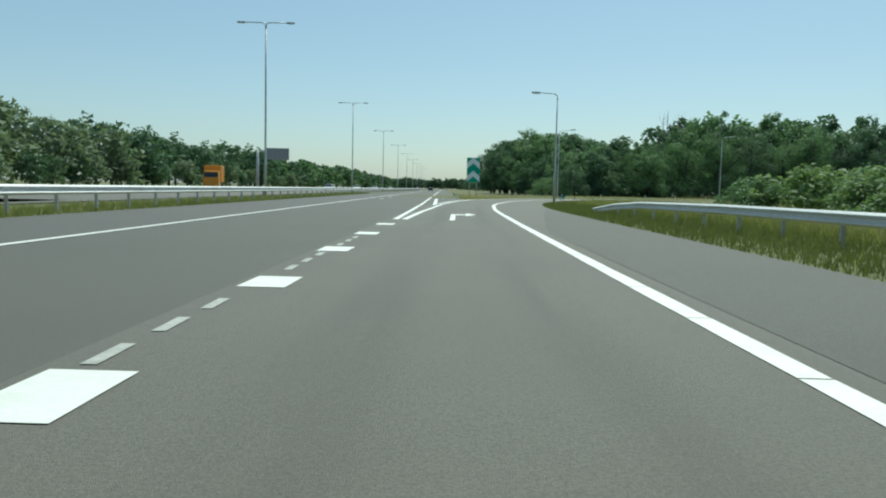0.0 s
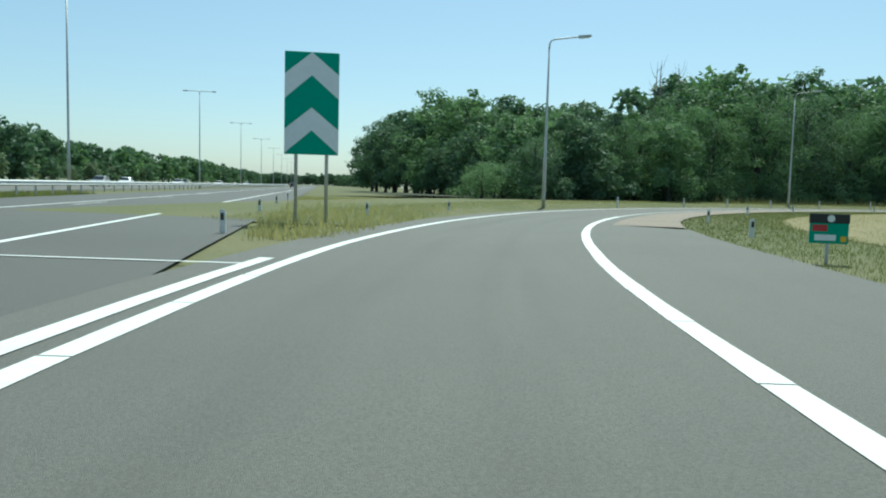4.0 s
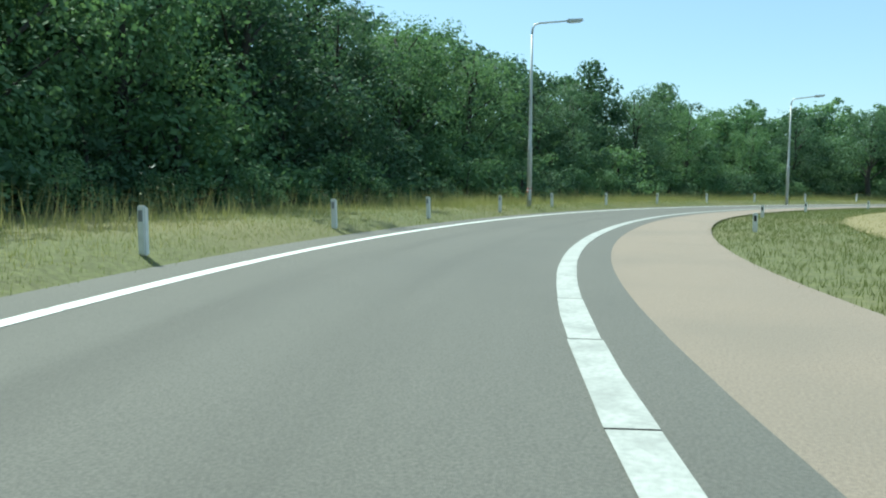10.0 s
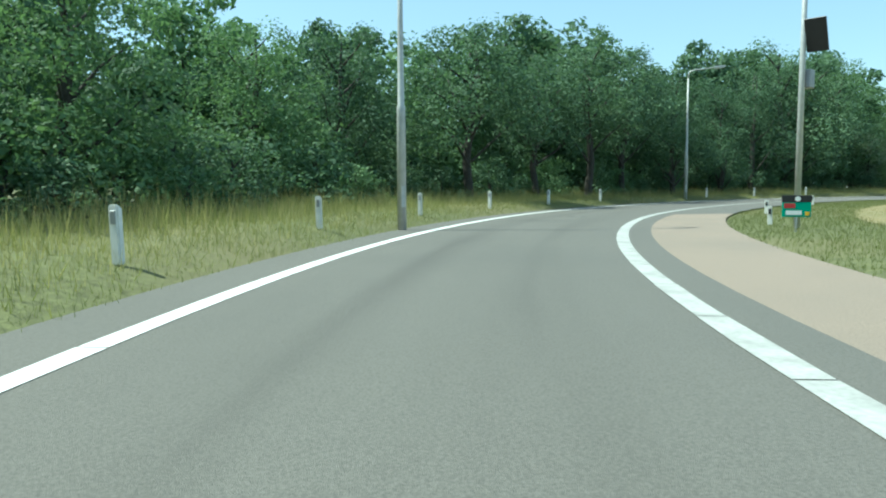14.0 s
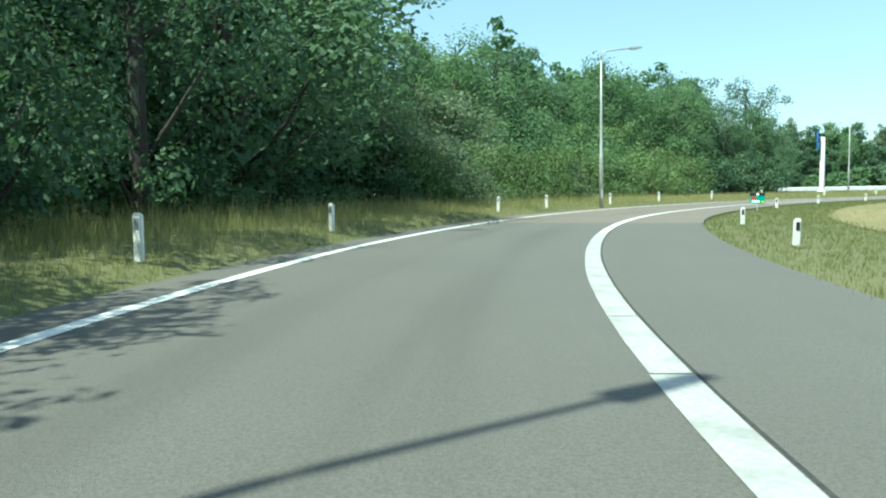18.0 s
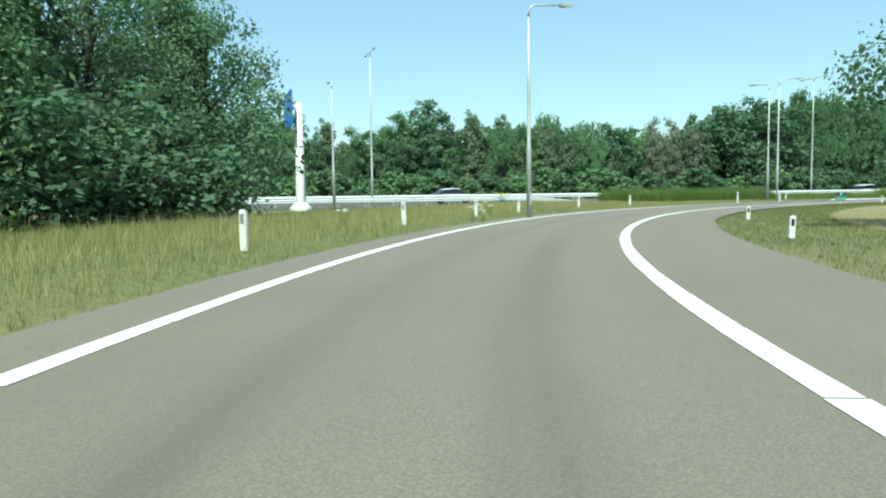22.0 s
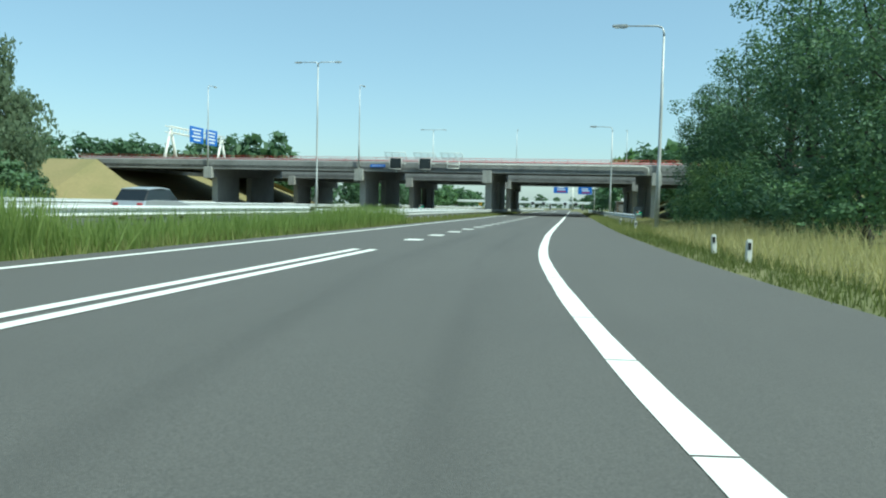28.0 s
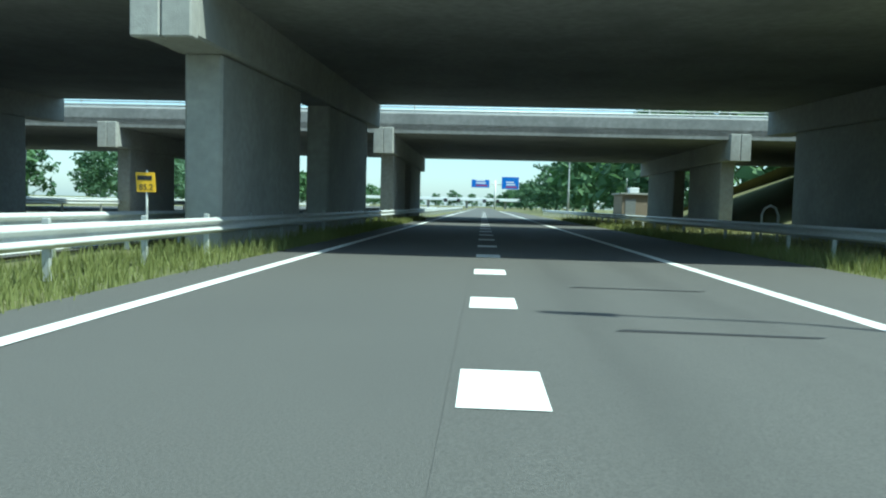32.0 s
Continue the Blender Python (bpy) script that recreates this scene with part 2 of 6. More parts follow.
def box(name, size, at_, material, bevel=0.01, turn=None):
    """A bevelled box mesh: size and centre in metres."""
    bm = bmesh.new()
    bmesh.ops.create_cube(bm, size=1.0)
    bmesh.ops.scale(bm, vec=size, verts=bm.verts)
    if bevel:
        bmesh.ops.bevel(bm, geom=bm.edges[:], offset=min(bevel, min(size) * 0.3), segments=1, affect="EDGES")
    if turn is not None:
        bmesh.ops.transform(bm, matrix=turn, verts=bm.verts)
    bmesh.ops.translate(bm, vec=at_, verts=bm.verts)
    return done(bm, name, material)


def done(bm, name, material):
    me = bpy.data.meshes.new(name)
    bm.to_mesh(me)
    bm.free()
    me.materials.append(material)
    return me


def tube(name, pts, radii, material, sides=10):
    """A round bar along pts, with a radius at each."""
    pts = [Vector(p) for p in pts]
    verts, faces = [], []
    for i, p in enumerate(pts):
        way = (pts[min(i + 1, len(pts) - 1)] - pts[max(i - 1, 0)]).normalized()
        side = way.cross(Vector((0, 0, 1)) if abs(way.z) < 0.9 else Vector((0, 1, 0))).normalized()
        up = side.cross(way)
        r = radii[i] if isinstance(radii, (list, tuple)) else radii
        for k in range(sides):
            a = 2 * math.pi * k / sides
            verts.append(p + r * (math.cos(a) * side + math.sin(a) * up))
    for i in range(len(pts) - 1):
        for k in range(sides):
            a, b = i * sides + k, i * sides + (k + 1) % sides
            faces.append((a, b, b + sides, a + sides))
    faces.append(tuple(range(sides))[::-1])
    faces.append(tuple(range((len(pts) - 1) * sides, len(pts) * sides)))
    return raw(name, verts, faces, material, True)


def extrude(name, outline, depth, material, bevel=0.0):
    """A plate: an outline in x and z, from y = 0 to y = depth."""
    n = len(outline)
    verts = [(x, 0, z) for x, z in outline] + [(x, depth, z) for x, z in outline]
    faces = [tuple(range(n)), tuple(range(n, 2 * n))[::-1]] + [(i, i + n, (i + 1) % n + n, (i + 1) % n) for i in range(n)]
    return raw(name, verts, faces, material)


# ---- the plan: ramp centre line, its stations and offsets ----
CENTRE = ((0.08, -13), (0.06, 0), (0.04, 13), (0.08, 26), (0.25, 39), (0.80, 52), (2.19, 64.93), (4.79, 77.73), (9.36, 90.03), (15.95, 101.41), (24.57, 111.35), (34.63, 119.89),
          (46.17, 126.34), (58.75, 130.42), (71.88, 131.66), (84.94, 130.65), (97.53, 127.17), (109.21, 121.29), (119.56, 113.21), (128.16, 103.26), (134.84, 91.91),
          (139.15, 79.48), (141.34, 66.55), (140.93, 53.48), (138.48, 40.65), (133.76, 28.46), (126.97, 17.25), (118.46, 7.27), (108.4, -1.14), (97.18, -7.89), (85.16, -13.06),
          (72.62, -16.60), (59.65, -18.65), (46.67, -19.70), (33.67, -20.35), (20.65, -20.92), (7.65, -21.5), (-5.32, -22.1))
TILT_B = 2.65  # the lower motorway runs west along this frame's -x
TILT_A = 1.10  # the upper motorway runs north along this frame's +y
B, A = pose(0, 0, 0, 0, 0, TILT_B), pose(0, 0, 0, 0, 0, TILT_A)


def dense(ctrl):
    p = np.array(ctrl, float)
    last = p[-1] + np.array((-math.cos(radians(TILT_B)), -math.sin(radians(TILT_B)))) * np.arange(1, 40)[:, None] * 13
    p = np.vstack([p, last])
    q = np.vstack([2 * p[0] - p[1], p, 2 * p[-1] - p[-2]])
    out = []
    for i in range(1, len(q) - 2):
        a, b, c, d = q[i - 1], q[i], q[i + 1], q[i + 2]
        for u in np.linspace(0, 1, 14)[:-1]:
            out.append(0.5 * (2 * b + (c - a) * u + (2 * a - 5 * b + 4 * c - d) * u**2 + (3 * b - a - 3 * c + d) * u**3))
    return np.array(out)


LINE = dense(CENTRE)
STATION = np.concatenate([[0], np.cumsum(np.hypot(*np.diff(LINE, axis=0).T))]) - 13.0
WAY = np.gradient(LINE, axis=0)
WAY /= np.hypot(*WAY.T)[:, None]
SWAY = np.interp(STATION, (0, 42, 103, 116, 122, 142, 155, 166, 180, 190, 205, 220, 228, 240, 261, 274, 295, 315, 329, 352, 366, 376, 400), (0.05, 0.08, 0.0, -0.13, -0.11, -0.07, 0, 0.03, 0.03, 0.14, -0.03, -0.18, -0.1, -0.03, -0.1, -0.02, -0.1, 0.1, 0, -0.04, 0.04, 0.12, 0.0))
SWAY = np.convolve(np.pad(SWAY, 6, mode="edge"), np.ones(13) / 13, "valid")
LINE = LINE + SWAY[:, None] * np.column_stack([WAY[:, 1], -WAY[:, 0]])
HEAD = np.unwrap(np.arctan2(np.gradient(LINE[:, 0]), np.gradient(LINE[:, 1])))


def spot(s, lat, z=0.0):
    """The place at station s along the ramp, lat metres to its right."""
    x, y, h = np.interp(s, STATION, LINE[:, 0]), np.interp(s, STATION, LINE[:, 1]), np.interp(s, STATION, HEAD)
    return Vector((x + lat * math.cos(h), y - lat * math.sin(h), z))


def heading(s):
    """The turn about z that puts +y along the ramp at s."""
    return -math.degrees(np.interp(s, STATION, HEAD))


def by(s, *table):
    return float(np.interp(s, [a for a, _ in table], [b for _, b in table]))


def half(s):
    return by(s, (0, 2.05), (39, 1.72), (52, 1.78), (65, 2.05), (78, 2.3), (120, 2.2), (180, 2.12), (230, 2.2), (300, 2.28), (330, 2.35), (380, 2.25), (398, 1.95), (410, 1.87), (800, 1.87))


def left_line(s):
    return -half(s) + by(s, (30, 0.0), (45, 0.1), (108, 0.1), (114, 0), (215, -0.04), (222, -0.12), (230, 0), (250, -0.02), (260, -0.15), (273, 0.06), (284, -0.06), (295, -0.12), (308, 0.04), (320, 0.04), (328, 0), (362, 0.0), (372, 0.15), (382, 0.1), (398, 0))


def right_line(s):
    return half(s)


def right_edge(s):
    return half(s) + by(s, (0, 3.4), (78, 3.3), (95, 2.75), (130, 2.75), (180, 2.5), (330, 2.4), (345, 2.65), (370, 2.9), (410, 3.2), (440, 2.9))


def left_edge(s):
    return -half(s) - 0.95


def verge_rise(s, lat):
    """How far the outer verge stands above the road at an offset."""
    out = left_edge(s) - lat
    up = by(out, (0.0, 0.0), (0.45, 0.15), (1.3, 0.30), (6.5, 0.36))
    if s > 306:
        up *= by(-lat, (9.0, 1.0), (15.0, 0.0))
    return up * by(s, (84, 0.0), (112, 0.85), (130, 1.0), (345, 1.0), (360, 0.3), (379.5, 0.1))


def ribbon(name, s0, s1, l0, l1, z, material, step=1.5):
    ss = np.arange(s0, s1, step).tolist() + [s1]
    f0 = l0 if callable(l0) else (lambda s: l0)
    f1 = l1 if callable(l1) else (lambda s: l1)
    verts = [v for s in ss for v in (spot(s, f0(s), z), spot(s, f1(s), z))]
    me = raw(name, verts, [(2 * i, 2 * i + 1, 2 * i + 3, 2 * i + 2) for i in range(len(ss) - 1)], material)
    across = [(f(s), s) for s in ss for f in (f0, f1)]
    uv = me.uv_layers.new(name="UVMap")
    for loop in me.loops:
        uv.data[loop.index].uv = across[loop.vertex_index]
    return me


def sheet(name, pts, z, material):
    return raw(name, [(x, y, z) for x, y in pts], [tuple(range(len(pts)))], material)


def quad(name, x0, x1, y0, y1, z, material, cell=0):
    if not cell:
        return sheet(name, ((x0, y0), (x1, y0), (x1, y1), (x0, y1)), z, material)
    nx, ny = max(1, round((x1 - x0) / cell)), max(1, round((y1 - y0) / cell))
    verts = [(x0 + (x1 - x0) * i / nx, y0 + (y1 - y0) * j / ny, z) for j in range(ny + 1) for i in range(nx + 1)]
    return raw(name, verts, [(j * (nx + 1) + i, j * (nx + 1) + i + 1, (j + 1) * (nx + 1) + i + 1, (j + 1) * (nx + 1) + i) for j in range(ny) for i in range(nx)], material)


def structure(name, me, label, category, m=None, parent=None):
    return tagged(part(name, me, parent, m=m), label, category, kind="structure")


# ---- ground and roads ----
structure("ground", quad("ground", -2600, 2600, -2600, 2600, -0.05, GRASS, 130), "flat green and straw-coloured roadside grassland", "grass ground")
rim = [spot(s, right_edge(s) + 3.8, -0.03) for s in np.arange(70, 373, 6)] + [Vector((52, 36, -0.03))]
structure("verge_infield", raw("verge_infield", rim, [(i, i + 1, len(rim) - 1) for i in range(len(rim) - 2)], GRASS_DRY), "dry mown grass inside the loop", "grass")


def rising(name, s0, s1, lats, material, lift, step=3.0):
    """A strip of ground that follows the outer verge: offsets in order, from the road outwards."""
    ss = np.arange(s0, s1, step).tolist() + [s1]
    n = len(lats)
    verts = []
    for s in ss:
        for o in lats:
            lat = left_edge(s) - o
            p = B.inverted() @ spot(s, lat, verge_rise(s, lat) + lift)
            edge = by(p.x, (88, -23.9), (95.5, -22.2))
            if p.y < edge:  # stops at the lower motorway's edge
                p = Vector((p.x, edge, -0.02))
            verts.append(B @ p)
    return raw(name, verts, [(i * n + k + 1, i * n + k, (i + 1) * n + k, (i + 1) * n + k + 1) for i in range(len(ss) - 1) for k in range(n - 1)], material, True)


structure("verge_outer", rising("verge_outer", 84, 379.5, (-0.02, 0.15, 0.45, 0.85, 1.3, 2.5, 4.0, 6.2, 9.5, 12.5), GRASS, -0.012), "raised grass verge along the outside of the curve", "grass verge")
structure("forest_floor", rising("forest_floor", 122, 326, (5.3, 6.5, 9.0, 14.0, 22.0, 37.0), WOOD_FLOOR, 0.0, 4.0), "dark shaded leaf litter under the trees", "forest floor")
structure("road_upper", quad("road_upper", -7.2, 1.9, -3, 900, 0.0, ASPHALT_MID, 30), "grey asphalt lane of the upper motorway", "road", A)
structure("shoulder_upper", quad("shoulder_upper", -11.7, -7.2, -3, 900, 0.0, ASPHALT_NEW, 30), "darker asphalt shoulder of the upper lane", "road shoulder", A)
structure("road_upper_main", quad("road_upper_main", -44, -18, 20, 900, 0.0, ASPHALT_OLD, 30), "grey asphalt main carriageway beyond the guard rail", "road", A)
structure("ramp_entry", ribbon("ramp_entry", -3, 103, lambda s: left_edge(s) if s > 60 else -2.4, lambda s: right_edge(s) if s < 90 else right_line(s) + 0.6, 0.004, ASPHALT_OLD), "grey asphalt exit lane with a paved shoulder", "road")
structure("shoulder_start", ribbon("shoulder_start", -3, 44, lambda s: right_line(s) + by(s, (-3, 0.35), (20, 0.4), (44, 3.1)), lambda s: right_edge(s) - 0.02, 0.008, ASPHALT_MID), "darker asphalt shoulder beside the exit lane", "road shoulder")
structure("ramp_loop", ribbon("ramp_loop", 103, 270.5, left_edge, lambda s: right_line(s) + 0.6 if s < 224.5 else right_edge(s), 0.004, ASPHALT_OLD), "grey asphalt of the curving ramp", "road")
structure("ramp_loop_end", ribbon("ramp_loop_end", 270.5, 356, left_edge, right_edge, 0.004, ASPHALT_BROWN), "brownish worn asphalt of the curving ramp", "road")
structure("ramp_patch", ribbon("ramp_patch", 356, 378, left_edge, lambda s: right_line(s) + 0.6, 0.004, ASPHALT_OLD), "grey asphalt patch at the end of the ramp", "road")
structure("shoulder_loop", ribbon("shoulder_loop", 90, 224.5, lambda s: right_line(s) + 0.6, right_edge, 0.002, SHOULDER), "pinkish paved shoulder inside the curve", "road shoulder")
structure("shoulder_end", ribbon("shoulder_end", 356, 378, lambda s: right_line(s) + 0.6, right_edge, 0.002, SHOULDER), "pinkish paved shoulder before the merge", "road shoulder")
structure("road_merge", ribbon("road_merge", 378, 640, lambda s: left_edge(s) if s < 392 else -2.1, right_edge, 0.005, ASPHALT_NEW), "fresh dark asphalt of the merging lane", "road")
structure("road_lower", quad("road_lower", -420, 420, -28.0, -22.3, 0.001, ASPHALT_NEW, 30), "fresh dark asphalt lane of the lower motorway", "road", B)
structure("road_lower_gore", quad("road_lower_gore", -420, 88.5, -22.3, -20.0, 0.001, ASPHALT_NEW, 30), "fresh dark asphalt beside the merge wedge", "road", B)
structure("road_lower_near", quad("road_lower_near", -420, 420, -45.0, -31.6, 0.0, ASPHALT_NEW, 30), "dark asphalt carriageway of the lower motorway", "road", B)
structure("road_lower_far", quad("road_lower_far", -420, 420, -65.0, -47.5, 0.0, ASPHALT_NEW, 30), "dark asphalt far carriageway of the lower motorway", "road", B)


# ---- road markings ----
def stripe(name, s0, s1, lat, width, material, label, unit=2.0, z=0.010):
    """A line of laid units with hairline joints."""
    f = lat if callable(lat) else (lambda s: lat)
    line = tagged(new(name), label, "road marking", kind="structure")
    s = s0
    while s < s1 - 0.05:
        e = min(s + unit, s1)
        a, b, c = s + 0.012, (s + e) / 2, e - 0.012
        verts = []
        for q in (a, b, c):
            w = width / 2 + random.uniform(-0.006, 0.006)
            verts += [spot(q, f(q) - w, z), spot(q, f(q) + w, z)]
        part("marking_unit", raw("marking_unit", verts, [(0, 1, 3, 2), (2, 3, 5, 4)], material), line)
        s = e
    return line


def straight(name, frame_m, x0, x1, y0, y1, material, label, z=0.010):
    return structure(name, quad(name, x0, x1, y0, y1, z, material, 0), label, "road marking", frame_m)


stripe("line_ramp_right", -3, 98.5, right_line, 0.21, MARKING, "white edge line along the exit lane")
stripe("line_ramp_right_worn", 98.5, 265, right_line, 0.24, MARKING_WORN, "worn greyish edge line inside the curve")
stripe("line_ramp_right_end", 265, 640, right_line, 0.22, MARKING, "fresh white edge line beside the paved shoulder")
stripe("line_ramp_left", 25.1, 398, left_line, 0.21, MARKING, "white edge line along the outside of the curve")
straight("line_upper_left", A, -7.0, -6.82, -3, 700, MARKING, "white edge line of the upper lane")
gore_line = tagged(new("line_gore_left"), "white line beside the exit gore", "road marking", kind="structure")
for k in range(40):
    part("marking_unit", quad("marking_unit", -1.60 + 0.19 * min(k, 12) / 12, -1.41 + 0.19 * min(k, 12) / 12, 25.1 + 2 * k + 0.015, 27.1 + 2 * k - 0.015, 0.010, MARKING), gore_line, m=A.copy())
straight("line_gore_far", A, -1.41, -1.22, 105.1, 700, MARKING, "white line beside the exit gore")
straight("line_lower_left", B, -420, 420, -27.22, -27.02, MARKING, "white edge line of the lower lane")
straight("line_lower_right", B, 83.4, 420, -24.75, -24.55, MARKING, "white edge line of the lower lane before the merge")
structure("line_gore_worn", sheet("line_gore_worn", [(95.5, -22.2), (95.6, -21.98), (92.6, -23.15), (88.6, -24.2), (84.0, -24.5), (80.0, -24.5), (80.0, -24.7), (84.0, -24.72), (88.5, -24.42), (92.5, -23.38)], 0.012, MARKING_WORN), "worn grey line at the tip of the grass", "road marking", B)
for k, (y0, y1) in enumerate(((-31.9, -32.1), (-44.6, -44.4), (-47.9, -48.1), (-64.6, -64.4))):
    straight("line_lower_main_%d" % (k + 1), B, -420, 420, y0, y1, MARKING, "white edge line of the main carriageway")
upper_dashes = tagged(new("lane_dashes_upper"), "thin white dashes between the upper lanes", "road marking", kind="structure")
for x, y0, y1 in ((-5.54, 66.2, 69.9), (-5.75, 79.8, 84.4), (-6.05, 96.2, 101.0), (-6.1, 112.0, 116.5), (-6.1, 128.0, 132.5)):
    part("dash", quad("dash", x - 0.06, x + 0.06, y0, y1, 0.010, MARKING), upper_dashes, m=A.copy())
gore = tagged(new("gore_chevron"), "white painted V in the exit gore", "road marking", kind="structure")
part("arm", sheet("arm", [(-1.5, 47.0), (-1.28, 47.0 + 1.2), (-1.9, 75.0), (-2.16, 75.0)], 0.012, MARKING), gore)
part("arm", raw("arm", [spot(s, left_line(s) - o, 0.012) for s in np.arange(51, 75.5, 2) for o in (0.52, 0.30)], [(2 * i, 2 * i + 1, 2 * i + 3, 2 * i + 2) for i in range(12)], MARKING), gore)
part("cross_line", sheet("cross_line", [(-2.1, 75.2), (1.3, 74.5), (1.3, 74.6), (-2.1, 75.3)], 0.012, MARKING), gore)
wedge = [spot(s, left_line(s) - 0.38, 0.012) for s in np.arange(383.0, 399, 2.2)] + [B @ Vector((x, q, 0.012)) for x, q in ((66.5, -24.0), (72, -24.2), (78.8, -24.85), (82.3, -22.1))]
structure("gore_merge", raw("gore_merge", wedge, [tuple(range(len(wedge)))[::-1]], MARKING), "solid white wedge where the lanes merge", "road marking")
blocks = tagged(new("block_line_exit"), "row of broad white blocks beside the exit lane", "road marking", kind="structure")
block_mesh = quad("block", -0.25, 0.25, -0.45, 0.45, 0.011, MARKING)
for k in range(-1, 5):
    part("block", block_mesh, blocks, m=Matrix.Translation((-1.95 - 0.011 * k, 4.3 + 4.35 * k, 0)))
thin_dash = quad("dash", -0.05, 0.05, -0.28, 0.28, 0.011, MARKING_WORN)
for k in range(14):
    if abs((3.2 + 0.98 * k - 4.3 + 2.175) % 4.35 - 2.175) > 0.7:
        part("dash", thin_dash, blocks, m=Matrix.Translation((-2.06, 3.2 + 0.98 * k, 0)) @ pose(0, 0, 0, 0, 0, 2))
structure("turn_arrow", sheet("turn_arrow", [(-0.21, 25.1), (-0.03, 25.1), (-0.02, 29.9), (0.40, 30.35), (0.36, 29.2), (0.84, 30.9), (0.43, 32.7), (0.42, 31.2), (-0.20, 31.0)], 0.012, MARKING), "white painted arrow turning right", "road marking")
blocks_b = tagged(new("block_line_merge"), "row of broad white blocks between the merging lanes", "road marking", kind="structure")
for k in range(54):
    p = B @ Vector((49.84 - 3.74 * k, -23.62 - by(49.84 - 3.74 * k, (22, 0.0), (48, 0.15)), 0))
    part("block", block_mesh, blocks_b, m=Matrix.Translation(p) @ pose(0, 0, 0, 0, 0, TILT_B + 90))
straight("line_merge_pair", B, 55, 69, -23.68, -23.48, MARKING, "white line of the merge pair")
straight("line_merge_pair_outer", B, 55, 72, -24.08, -23.88, MARKING, "outer white line of the merge pair")


# ---- street lamps ----
def lamp(m, height, reach=1.7, lean=6.0, double=False, label="galvanised steel street lamp with one curved arm"):
    ob = thing("street_lamp", label, "street lamp", "street lamps", m=m)
    r0 = 0.11 if height < 12 else 0.13
    part("pole", tube("pole", [(0, 0, -0.05), (0, 0, 2.84), (0, 0, 2.9), (0, 0, 2.98), (0, 0, height * 0.6), (0, 0, height - 0.5)], [r0, r0 * 0.95, r0 * 0.97, r0 * 0.74, r0 * 0.6, r0 * 0.42], STEEL, 12), ob)
    part("base_door", box("base_door", (0.1, 0.012, 0.5), (0, -r0 - 0.002, 0.8), STEEL, 0.004), ob)
    up = math.tan(radians(lean))
    for sgn in ((1, -1) if double else (1,)):
        pts = [(0, 0, height - 0.5), (0.02 * sgn, 0, height - 0.25), (0.12 * sgn, 0, height - 0.07), (0.32 * sgn, 0, height), (reach * sgn, 0, height + (reach - 0.3) * up)]
        part("arm", tube("arm", pts, [r0 * 0.45, r0 * 0.42, r0 * 0.4, r0 * 0.38, r0 * 0.3], STEEL, 8), ob)
        bm = bmesh.new()
        bmesh.ops.create_cube(bm, size=1.0)
        for v in bm.verts:
            w = 0.62 if v.co.x > 0 else 1.0
            v.co = Vector((v.co.x * 0.72, v.co.y * 0.24 * w, v.co.z * (0.11 if v.co.x > 0 else 0.15)))
        bmesh.ops.bevel(bm, geom=bm.edges[:], offset=0.025, segments=2, affect="EDGES")
        head = part("lamp_head", done(bm, "lamp_head", STEEL), ob, m=Matrix.Translation(((reach + 0.25) * sgn, 0, height + (reach - 0.05) * up)) @ pose(0, 0, 0, 0, -lean if sgn > 0 else lean, 0 if sgn > 0 else 180))
        part("lens", box("lens", (0.5, 0.17, 0.03), (0, 0, -0.085), SIGN_WHITE, 0.01), head)
    return ob


def facing(x, y, tx, ty, z=0.0):
    """A pose at x, y whose +x points to tx, ty."""
    return pose(x, y, z, 0, 0, math.degrees(math.atan2(ty - y, tx - x)))


for x, y, h, s in ((14.2, 105.3, 9.5, 108), (45.9, 130.4, 11.0, 148), (82.0, 135.1, 8.4, 183), (112.4, 122.9, 8.1, 214), (136.4, 96.9, 8.5, 248), (144.4, 53.6, 8.7, 291), (126.5, 11.9, 8.9, 336), (92.74, -13.92, 10.6, 379)):
    c = spot(s, 0)
    lamp(facing(x, y, c.x, c.y), h)
lamp(facing(8.25, 63.3, 1.0, 63.0), 9.2, 1.6, 2.0)
lamp(facing(92.87, -15.0, 94.5, -25), 10.4)
lamp(facing(131.8, -13.8, 132, -22), 9.4)
lamp(facing(35.3, -13.5, 35.1, -20), 9.8, 1.8, 2.0)
lamp(facing(-9.6, -15.6, -9.8, -22), 9.9, 1.8, 2.0)
lamp(facing(-84.3, -18.6, -84.4, -25), 10.0, 1.8, 2.0)
for k in range(9):
    p = A @ Vector((-15.6 + 0.3 * min(k, 2), 65.6 + 59.4 * k, 0))
    lamp(pose(p.x, p.y, 0, 0, 0, TILT_A), 15.0, 1.9, 0.0, True, "tall galvanised street lamp with two straight arms")
for x, y, h in ((1.1, -45.1, 15.3), (62.6, -43.75, 16.2), (125.5, -34.0, 15.5), (185.0, -33.0, 15.5), (-64.0, -48.5, 15.3)):
    lamp(pose(x, y, 0, 0, 0, TILT_B + 90), h, 1.9, 0.0, True, "tall galvanised street lamp with two straight arms")
for k in range(3):
    band = tube("band", [(0, 0, 0.9 + 0.06 * k), (0, 0, 0.95 + 0.06 * k)], 0.116, RED if k % 2 == 0 else SIGN_WHITE, 12)
    ob = part("band", band, None, m=Matrix.Translation((82.0, 135.1, 0)))
    tagged(ob, "red and white band wrapped round the lamp pole", "band", "lamp bands")
pole = thing("camera_pole", "slim grey pole with a straight arm and camera box", "pole", m=pose(109.7, 113.6, 0, 0, 0, 205))
part("pole", tube("pole", [(0, 0, 0), (0, 0, 4), (0, 0, 9.3)], [0.08, 0.07, 0.05], STEEL), pole)
